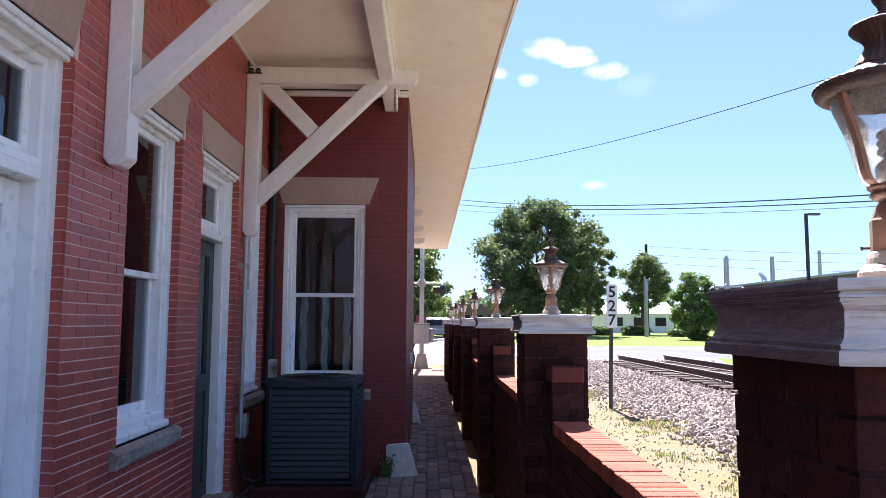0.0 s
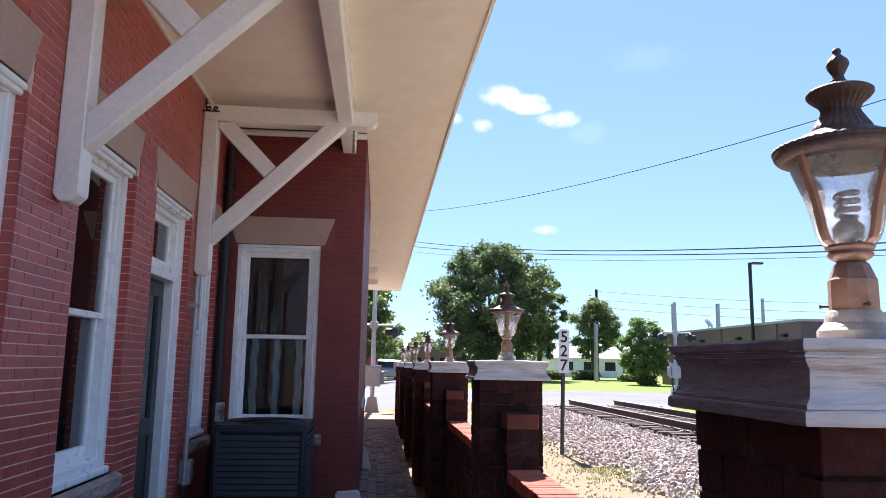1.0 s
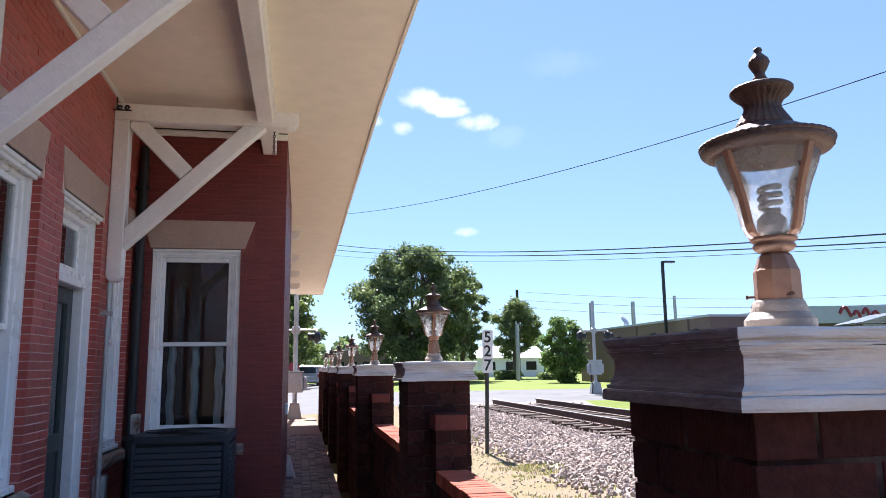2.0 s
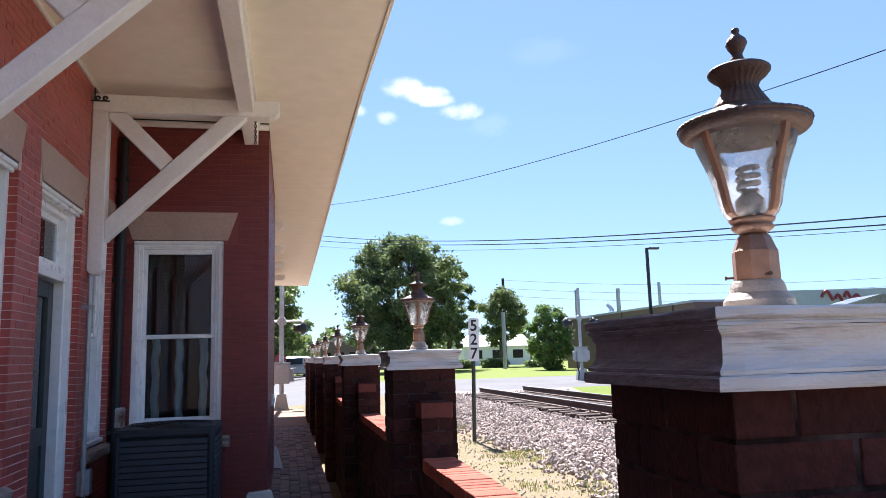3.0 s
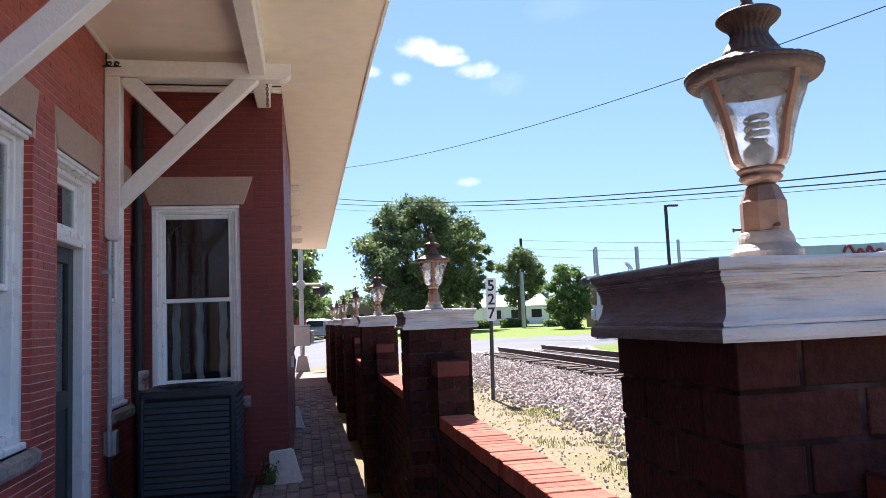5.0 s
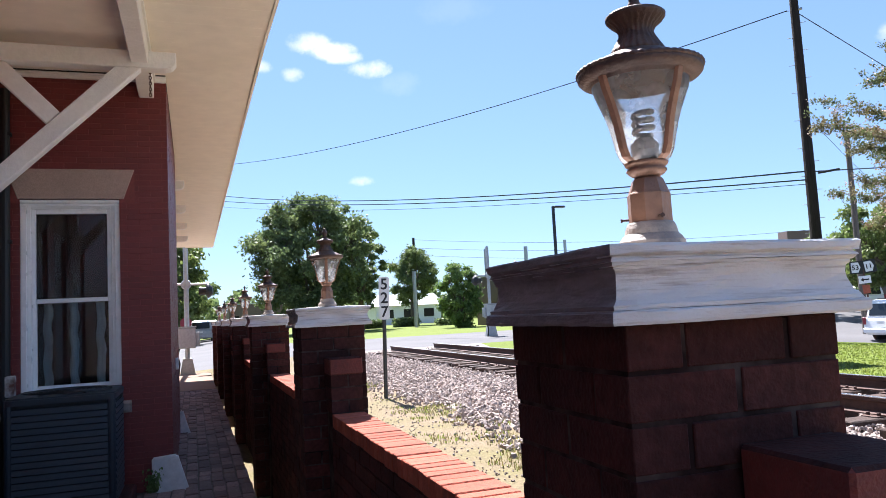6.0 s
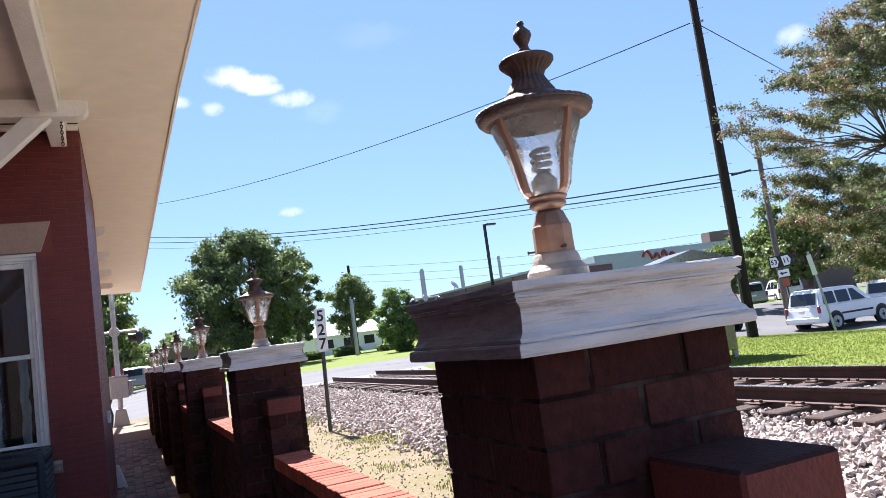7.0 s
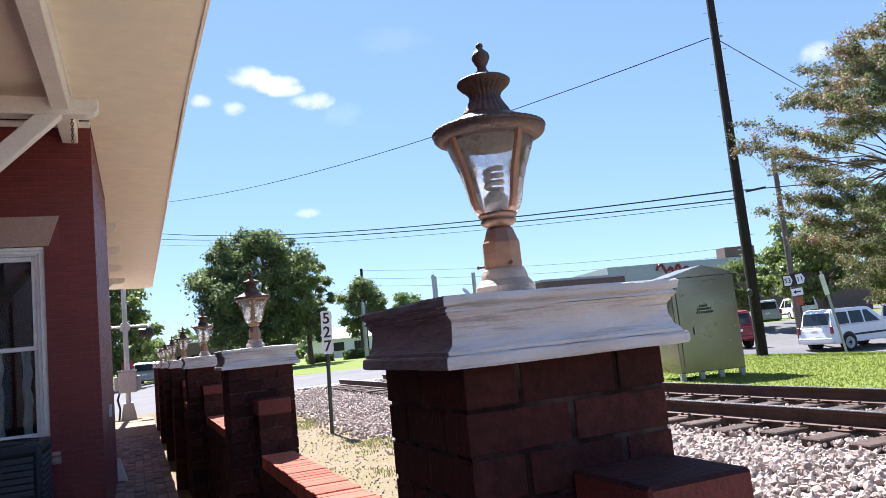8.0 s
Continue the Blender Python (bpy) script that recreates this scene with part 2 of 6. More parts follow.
M["alu"] = material("silver-grey cabinet paint", (0.27, 0.24, 0.215), 0.24, metal=1.0, vary=0.03, grain=3, stain=1.6, bump=0, tint=(0.34, 0.32, 0.30))
M["post_green"] = material("weathered green-grey steel", (0.06, 0.065, 0.06), 0.6, metal=0.2, vary=0.25, grain=35, stain=5, bump=0.2)
M["rust"] = material("rusty steel", (0.095, 0.048, 0.034), 0.7, metal=0.3, vary=0.3, grain=35, stain=5, bump=0.4)
M["rail_top"] = material("polished rail steel", (0.62, 0.58, 0.55), 0.25, metal=0.9, vary=0.1, grain=20)
M["tie"] = material("weathered tie wood", (0.075, 0.045, 0.033), 0.9, vary=0.35, grain=18, stain=3, bump=0.8, bump_scale=50, random_tone=0.25, stretch=(1, 6, 1))
M["ballast_stone"] = material("grey-pink ballast stone", (0.39, 0.32, 0.28), 0.9, spec=0.15, vary=0.15, grain=30, stain=1.5, bump=0.3, island=0.3)
M["ballast_bed"] = material("ballast bed", (0.28, 0.23, 0.195), 0.95, vary=0.4, grain=22, stain=6, bump=1.0, bump_scale=28)
M["verge"] = material("dry gravelly verge", (0.20, 0.15, 0.10), 0.95, spec=0.1, vary=0.3, grain=22, stain=1.0, bump=0.9, bump_scale=40, tint=(0.165, 0.14, 0.065))
M["lawn"] = material("mown lawn", (0.12, 0.155, 0.026), 0.9, spec=0.1, vary=0.25, grain=14, stain=0.35, bump=0.8, bump_scale=35, tint=(0.135, 0.165, 0.032))
M["asphalt"] = material("sun-bleached asphalt", (0.13, 0.125, 0.125), 0.9, spec=0.2, vary=0.12, grain=30, stain=0.4, bump=0.3, tint=(0.11, 0.106, 0.106))
M["concrete"] = material("tan concrete", (0.24, 0.145, 0.09), 0.9, vary=0.12, grain=25, stain=0.8, bump=0.3)
M["white_block"] = material("whitewashed concrete", (0.76, 0.76, 0.75), 0.8, vary=0.12, grain=25, stain=5, bump=0.4)
M["flaking"] = material("flaking rusty white paint", (0.5, 0.46, 0.42), 0.8, vary=0.2, grain=30, stain=14, bump=0.5, tint=(0.12, 0.05, 0.035))
M["pole_grey"] = material("weathered grey pole", (0.13, 0.11, 0.095), 0.95, spec=0.2, vary=0.3, grain=14, stain=2, bump=0.5, stretch=(3, 3, 0.3))
M["pole_wood"] = material("dark creosoted pole", (0.036, 0.027, 0.023), 0.95, spec=0.2, vary=0.35, grain=14, stain=2, bump=0.6, stretch=(3, 3, 0.3))
M["bark"] = material("grey-brown bark", (0.11, 0.085, 0.065), 0.95, vary=0.3, grain=18, stain=4, bump=0.8, bump_scale=30)
M["sign_white"] = material("white sign sheet", (0.78, 0.78, 0.77), 0.4, vary=0.05, grain=12)
M["sign_black"] = material("black sign paint", (0.012, 0.012, 0.012), 0.5, vary=0.1, bump=0)
M["tan_brick"] = material("brown brick wall far off", (0.16, 0.112, 0.092), 0.9, vary=0.12, grain=6, stain=0.25, bump=0.1)
M["grey_panel"] = material("grey metal fascia", (0.36, 0.39, 0.42), 0.5, vary=0.06, grain=3, stain=0.2, bump=0)
M["red_paint"] = material("dark red paint", (0.25, 0.02, 0.03), 0.5, vary=0.1)
M["car_white"] = material("white car paint", (0.78, 0.79, 0.80), 0.2, vary=0.02, bump=0)
M["car_glass"] = material("dark car glass", (0.015, 0.018, 0.02), 0.08, vary=0.05, bump=0)
M["tyre"] = material("black tyre rubber", (0.018, 0.018, 0.018), 0.85, vary=0.2)
M["roof"] = material("grey roof shingle", (0.10, 0.10, 0.10), 0.9, vary=0.3)


def leaf_material(name, color, tint, rough=0.55):
    m = material(name, color, rough, vary=0.18, grain=9, stain=0.6, bump=0, tint=tint, island=0.38)
    b = m.node_tree.nodes["Principled BSDF"]
    n, l = m.node_tree.nodes, m.node_tree.links
    tr, mix = n.new("ShaderNodeBsdfTranslucent"), n.new("ShaderNodeMixShader")
    src = b.inputs["Base Color"].links[0].from_socket
    l.new(src, tr.inputs["Color"])
    mix.inputs[0].default_value = 0.42
    l.new(b.outputs[0], mix.inputs[1]), l.new(tr.outputs[0], mix.inputs[2])
    l.new(mix.outputs[0], n["Material Output"].inputs["Surface"])
    return m


M["leaf_dark"] = leaf_material("dark green leaf", (0.115, 0.16, 0.065), (0.165, 0.205, 0.07))
M["leaf_mid"] = leaf_material("mid green leaf", (0.125, 0.20, 0.06), (0.17, 0.24, 0.07))
M["leaf_myrtle"] = leaf_material("green leaf turning rust", (0.145, 0.14, 0.062), (0.215, 0.15, 0.08))
M["leaf_small"] = leaf_material("small dull green leaf", (0.10, 0.125, 0.05), (0.145, 0.155, 0.06))
M["seed_head"] = leaf_material("pale pinkish seed head", (0.42, 0.29, 0.24), (0.5, 0.36, 0.3))
M["leaf_bright"] = leaf_material("bright yellow-green leaf", (0.12, 0.17, 0.045), (0.16, 0.20, 0.055))
M["grass"] = leaf_material("dry grass blade", (0.15, 0.13, 0.045), (0.19, 0.15, 0.06))
M["grass_green"] = leaf_material("green grass blade", (0.19, 0.245, 0.04), (0.23, 0.26, 0.055))

# ---- building blocks ----


def mesh_of(name, bm, mats, smooth=False):
    me = bpy.data.meshes.new(name)
    bmesh.ops.recalc_face_normals(bm, faces=bm.faces)
    bm.to_mesh(me)
    bm.free()
    for m in (mats if isinstance(mats, (list, tuple)) else [mats]):
        me.materials.append(m)
    if smooth:
        for p in me.polygons:
            p.use_smooth = True
    return me


def part(name, bm, mat, parent=None, label="", smooth=False, kind=""):
    ob = new(name, mesh_of(name, bm, mat, smooth))
    if parent:
        ob.parent = parent
    return tagged(ob, label=label, kind=kind)


def raw_part(name, verts, faces, mat, parent=None, label="", kind="", smooth=False):
    me = bpy.data.meshes.new(name)
    me.from_pydata(verts, [], faces)
    me.materials.append(mat)
    if smooth:
        for p in me.polygons:
            p.use_smooth = True
    ob = new(name, me)
    if parent:
        ob.parent = parent
    return tagged(ob, label=label, kind=kind)


def thing(name, label, category, m=None, group="", kind=""):
    ob = new(name)
    ob.empty_display_size = 0.1
    if m is not None:
        ob.matrix_basis = m
    return tagged(ob, label=label, category=category, group=group, kind=kind)


def box(bm, x0, x1, y0, y1, z0, z1, bevel=0.0, m=None, index=0):
    vs = [bm.verts.new((x, y, z)) for x in (x0, x1) for y in (y0, y1) for z in (z0, z1)]
    fs = [bm.faces.new([vs[i] for i in q]) for q in ((0, 1, 3, 2), (4, 6, 7, 5), (0, 4, 5, 1), (2, 3, 7, 6), (0, 2, 6, 4), (1, 5, 7, 3))]
    for f in fs:
        f.material_index = index
    if m is not None:
        bmesh.ops.transform(bm, matrix=m, verts=vs)
    if bevel:
        es = {e for f in fs for e in f.edges}
        bmesh.ops.bevel(bm, geom=list(es), offset=bevel, segments=1, affect='EDGES', profile=0.5)
    return bm


def a_box(*args, **kw):
    return box(bmesh.new(), *args, **kw)


def lathe(bm, profile, n=24, m=None, ripple=0, depth=0.0, span=None):
    """Turns a profile of (radius, z) about z; ripple: flutes between the profile's rows named by span."""
    rings = []
    for i, (r, z) in enumerate(profile):
        ring = []
        for k in range(n):
            a = 2 * math.pi * k / n
            rr = r
            if ripple and span and span[0] <= i <= span[1]:
                rr = r * (1 + depth * math.cos(a * ripple))
            ring.append(bm.verts.new((rr * math.cos(a), rr * math.sin(a), z)))
        rings.append(ring)
    for a, b in zip(rings, rings[1:]):
        for k in range(n):
            bm.faces.new((a[k], a[(k + 1) % n], b[(k + 1) % n], b[k]))
    bm.faces.new(rings[0][::-1]), bm.faces.new(rings[-1])
    if m is not None:
        bmesh.ops.transform(bm, matrix=m, verts=[v for r in rings for v in r])
    return bm


def tube(bm, points, radius, n=8):
    """A round rod along points; radius may be a list."""
    pts = [Vector(p) for p in points]
    rad = radius if isinstance(radius, (list, tuple)) else [radius] * len(pts)
    rings = []
    for i, p in enumerate(pts):
        d = (pts[min(i + 1, len(pts) - 1)] - pts[max(i - 1, 0)]).normalized()
        u = d.cross(Vector((0.31, 0.95, 0.11))).normalized()
        v = d.cross(u)
        rings.append([bm.verts.new(p + rad[i] * (math.cos(2 * math.pi * k / n) * u + math.sin(2 * math.pi * k / n) * v)) for k in range(n)])
    for a, b in zip(rings, rings[1:]):
        for k in range(n):
            bm.faces.new((a[k], a[(k + 1) % n], b[(k + 1) % n], b[k]))
    bm.faces.new(rings[0][::-1]), bm.faces.new(rings[-1])
    return bm


def prism(bm, outline, axis, c0, c1):
    """An outline of 2D points pushed from c0 to c1 along an axis (0 x, 1 y, 2 z); the points are the other two coordinates in order."""
    def at(p, c):
        q = list(p)
        q.insert(axis, c)
        return q
    a = [bm.verts.new(at(p, c0)) for p in outline]
    b = [bm.verts.new(at(p, c1)) for p in outline]
    bm.faces.new(a), bm.faces.new(b[::-1])
    for i in range(len(outline)):
        j = (i + 1) % len(outline)
        bm.faces.new((a[i], a[j], b[j], b[i]))
    return bm


def slab(bm, p0, p1, w, h, side=(0, 1, 0)):
    """A timber of width w (along side) and height h from p0 to p1."""
    p0, p1 = Vector(p0), Vector(p1)
    d = (p1 - p0).normalized()
    s = Vector(side).normalized()
    u = d.cross(s).normalized()
    vs = [bm.verts.new(p + a * s * w / 2 + b * u * h / 2) for p in (p0, p1) for a, b in ((-1, -1), (1, -1), (1, 1), (-1, 1))]
    for q in ((0, 1, 2, 3), (7, 6, 5, 4), (0, 4, 5, 1), (1, 5, 6, 2), (2, 6, 7, 3), (3, 7, 4, 0)):
        bm.faces.new([vs[i] for i in q])
    return bm


# ---- numbers of the plan ----
WX = -1.66                     # brick face of the main wall
BX, BY, BY1 = -0.335, 7.03, 10.4   # outer corner of the projecting bay
EAVE_X, EAVE_END, SOFFIT = 0.42, 22.4, 3.68
PX0, PX1 = 0.435, 0.823        # pillars
WALL0, WALL1 = 0.57, 0.752     # low wall between the pillars
FRONTS = [1.026, 4.56, 8.20, 11.80, 15.40, 19.0, 22.6]


def fence_x(y):
    """The line of pillars bows a hair towards the track and back again."""
    return 0.02 * math.sin(min(1.0, max(0.0, (y - 1) / 7.0)) * math.pi) - 0.0042 * max(0.0, y - 8)


def fence_z(y):
    """The pillars stand a little lower away from the first."""
    return -0.017 * min(1.0, max(0.0, (y - 1) / 3.5))

CAP_Z = 1.42
DIP = -0.36                    # ground at the foot of the fence, below the walkway
RAIL = (6.08, 7.58)


def ground_z(x, y):
    """The track bed stands over the level ground; the road crossing is as high as the rails."""
    def s(a, b, v):
        v = min(1, max(0, (v - a) / (b - a)))
        return v * v * (3 - 2 * v)
    bed = 0.155 * s(3.1, 4.9, x) * (1 - s(8.7, 10.2, x))
    road = 0.30 * s(22.5, 25.0, y) * s(-1, 4, x) * (1 - s(70, 110, y)) * (1 - s(40, 80, x))
    dip = DIP * s(0.24, 0.30, x) * (1 - s(0.85, 1.5, x)) * (1 - s(22.5, 24.0, y))
    fall = -0.8 * s(16, 27, x) * (1 - s(27, 36, y)) * (1 - s(60, 90, x))
    return max(bed * (1 - s(24.0, 25.0, y)), road) + dip + fall


def ground():
    xs = [-2500, -400, -90, -30, -12, -6, -2, 0, 0.24, 0.27, 0.30, 0.5, 0.7, 0.85] + [1 + 0.25 * i for i in range(41)] + [12, 14, 17, 20, 25, 32, 42, 60, 85, 120, 400, 2500]
    ys = [-2500, -300, -60, -20, -8, -3] + [0.75 * i for i in range(37)] + [29, 31, 33, 35, 36, 37, 38, 40, 46, 55, 65, 70, 80, 90, 110, 200, 500, 2500]
    bm = bmesh.new()
    grid = [[bm.verts.new((x, y, ground_z(x, y) - 0.004)) for y in ys] for x in xs]
    for i in range(len(xs) - 1):
        for j in range(len(ys) - 1):
            f = bm.faces.new((grid[i][j], grid[i + 1][j], grid[i + 1][j + 1], grid[i][j + 1]))
            x, y = (xs[i] + xs[i + 1]) / 2, (ys[j] + ys[j + 1]) / 2
            if y < 24.4 and x < 3.4:
                k = 0
            elif y < 24.4 and x < 9.4:
                k = 1
            elif y < 24.4 and x < 19.0:
                k = 2
            elif y > 37 and 4.5 < x < 60 and y < 69:
                k = 2
            elif y > 69 or abs(x) > 120:
                k = 2
            else:
                k = 3
            f.material_index = k
            f.smooth = True
    tagged(part("ground", bm, [M["verge"], M["ballast_bed"], M["lawn"], M["asphalt"]]), "gravelly verge, track bed, mown lawn and asphalt road", "ground", kind="structure")


ground()

# ---- the depot: shell ----


def shell():
    """Body of the walls behind the brick faces, with openings through it."""
    def pierced(name, axis, face, back, u0, u1, z1, holes, label, mat="mortar_paint"):
        bm = bmesh.new()
        us = sorted({u0, u1, *[h[0] for h in holes], *[h[1] for h in holes]})
        for a, b in zip(us, us[1:]):
            spans = sorted((h[2], h[3]) for h in holes if h[0] <= a and h[1] >= b)
            z = 0.0
            for lo, hi in spans + [(z1, z1)]:
                if lo > z + 1e-4:
                    if axis == 0:
                        box(bm, back, face, a, b, z, lo)
                    else:
                        box(bm, a, b, face, back, z, lo)
                z = hi
        bmesh.ops.remove_doubles(bm, verts=bm.verts, dist=1e-5)
        return tagged(part(name, bm, M[mat]), label, "wall", kind="structure")
    west = pierced("wall_platform", 0, WX - 0.003, WX - 0.34, -6, BY + 0.006, 3.66, MAIN_HOLES, "painted red brick wall of the depot with doors and windows")
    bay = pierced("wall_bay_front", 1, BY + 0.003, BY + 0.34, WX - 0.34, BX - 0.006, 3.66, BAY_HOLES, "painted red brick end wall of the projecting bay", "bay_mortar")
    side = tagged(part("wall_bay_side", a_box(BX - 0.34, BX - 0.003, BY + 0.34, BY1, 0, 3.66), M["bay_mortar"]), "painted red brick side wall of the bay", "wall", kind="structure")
    tagged(part("wall_bay_north", a_box(WX, BX - 0.34, BY1 - 0.3, BY1, 0, 3.66), M["brick_wall"]), "painted red brick far wall of the bay", "wall", kind="structure")
    tagged(part("wall_platform_north", a_box(WX - 0.34, WX, BY + 0.34, 20.4, 0, 3.66), M["brick_wall"]), "painted red brick wall beyond the bay", "wall", kind="structure")
    tagged(part("wall_back", a_box(-8.3, -8, -6, 20.4, 0, 3.9), M["mortar_paint"]), "plain brick rear wall", "wall", kind="structure")
    tagged(part("wall_south", a_box(-8, WX - 0.34, -6.3, -6, 0, 3.9), M["mortar_paint"]), "plain brick end wall", "wall", kind="structure")
    tagged(part("wall_north", a_box(-8, WX, 20.4, 20.7, 0, 3.66), M["mortar_paint"]), "plain brick far end wall", "wall", kind="structure")
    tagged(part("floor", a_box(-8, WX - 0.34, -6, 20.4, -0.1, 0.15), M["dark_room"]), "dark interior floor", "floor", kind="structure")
    return west, bay, side


# openings: u0, u1, z0, z1
MAIN_HOLES = [(2.10, 3.17, 0.0, 2.635), (3.78, 4.59, 0.845, 2.635), (5.005, 5.945, 0.0, 2.635), (6.20, 6.93, 0.845, 2.635)]
BAY_HOLES = [(-1.505, -0.735, 0.845, 2.58)]
wall_platform, wall_bay_front, wall_bay_side = shell()


def roof():
    """Flat boarded soffit, fascia and roof over the platform."""
    bm = bmesh.new()
    # tongue-and-groove boards that run across the eave
    y = 2.3
    random.seed(3)
    while y < EAVE_END:
        w = 0.083
        y1 = min(y + w, EAVE_END)
        edge = EAVE_X + 0.017 * max(0, min(4.3, 6.6 - y))
        x0 = WX if y1 < BY or y > BY1 else BX
        d = random.uniform(-0.0004, 0.0004)
        box(bm, x0, edge, y + 0.0003, y1 - 0.0003, SOFFIT + d, SOFFIT + 0.02)
        y = y1
    tagged(part("ceiling", bm, M["soffit"]), "cream beadboard soffit of the deep eave", "ceiling", kind="structure")
    bm = bmesh.new()
    prism(bm, [(-8.5, 3.702), (-8.5, 4.0), (-4, 5.4), (EAVE_X + 0.018, 3.81), (EAVE_X + 0.015, 3.71), (EAVE_X, 3.702)], 1, 2.3, EAVE_END)
    prism(bm, [(-8.5, 3.702), (-8.5, 4.0), (-4, 5.4), (WX + 0.1, 4.33), (WX + 0.1, 3.702)], 1, -6.5, 2.298)
    tagged(part("roof", bm, M["roof"]), "grey shingle roof with a deep eave", "roof", kind="structure")
    bm = bmesh.new()
    for y0 in (2.3, 3, 6, 9, 13, 17):
        e = [EAVE_X + 0.017 * max(0, min(4.3, 6.6 - v)) for v in (y0, (EAVE_END if y0 == 17 else 3 if y0 < 3 else y0 + (3 if y0 < 9 else 4)))]
        a, b = y0 + 0.004, (EAVE_END if y0 == 17 else 3 if y0 < 3 else y0 + (3 if y0 < 9 else 4)) - 0.004
        vs = [bm.verts.new(v) for v in ((e[0], a, 3.665), (e[1], b, 3.665), (e[1], b, 3.80), (e[0], a, 3.80), (e[0] + 0.022, a, 3.665), (e[1] + 0.022, b, 3.665), (e[1] + 0.022, b, 3.80), (e[0] + 0.022, a, 3.80))]
        for q in ((0, 1, 2, 3), (7, 6, 5, 4), (0, 4, 5, 1), (1, 5, 6, 2), (2, 6, 7, 3), (3, 7, 4, 0)):
            bm.faces.new([vs[i] for i in q])
    box(bm, BX, EAVE_X, EAVE_END, EAVE_END + 0.022, 3.665, 3.86)
    tagged(part("trim_fascia", bm, M["soffit"]), "cream fascia board along the eave", "trim", kind="structure")
    bm = bmesh.new()
    box(bm, WX, BX, BY - 0.03, BY, SOFFIT - 0.05, SOFFIT, bevel=0.004)
    box(bm, WX, BX, BY - 0.05, BY - 0.03, SOFFIT - 0.02, SOFFIT, bevel=0.004)
    box(bm, WX, WX + 0.022, 2.3, BY - 0.05, SOFFIT - 0.03, SOFFIT, bevel=0.004)
    tagged(part("trim_soffit", bm, M["old_white"]), "off-white moulding under the soffit", "trim", kind="structure")
    bm = bmesh.new()
    box(bm, -0.56, -0.435, 2.32, BY, 3.49, SOFFIT, bevel=0.006)
    box(bm, -0.435, -0.42, 2.32, BY, SOFFIT - 0.05, SOFFIT)
    tagged(part("eave_beam", bm, M["old_white"]), "long off-white painted timber beam under the soffit", "beam", kind="structure")


roof()


def bracket():
    """A timber bracket: post on the wall, beam, long strut and short brace."""
    t = thing("timber_bracket", "off-white cracked-paint timber bracket carrying the eave", "bracket", pose(WX, 6.08, 0), "eave brackets")
    w = 0.122
    for name, outline, y0, y1 in (
            ("post", [(0, 2.20), (0.03, 2.165), (0.078, 2.165), (0.117, 2.205), (0.117, 3.455), (0, 3.455)], 0, w),
            ("beam", [(0, 3.456), (1.345, 3.45), (1.40, 3.465), (1.43, 3.50), (1.43, 3.585), (0, 3.595)], 0, w),
            ("strut", [(0.117, 2.415), (0.117, 2.585), (0.985, 3.452), (1.175, 3.452)], 0.004, w - 0.004),
            ("brace", [(0.12, 3.452), (0.25, 3.452), (0.605, 3.085), (0.515, 2.99), (0.117, 3.40)], 0.014, w - 0.014)):
        bm = bmesh.new()
        prism(bm, outline, 1, y0, y1)
        bmesh.ops.bevel(bm, geom=bm.edges[:], offset=0.007, segments=1, affect='EDGES')
        part(name, bm, M["old_white"], t)
    for y in (3.50, 11.5, 13.9, 16.3, 18.7):
        copy_thing(t, pose(WX, 3.47, 0.03) if y == 3.50 else pose(WX, y, 0))


bracket()

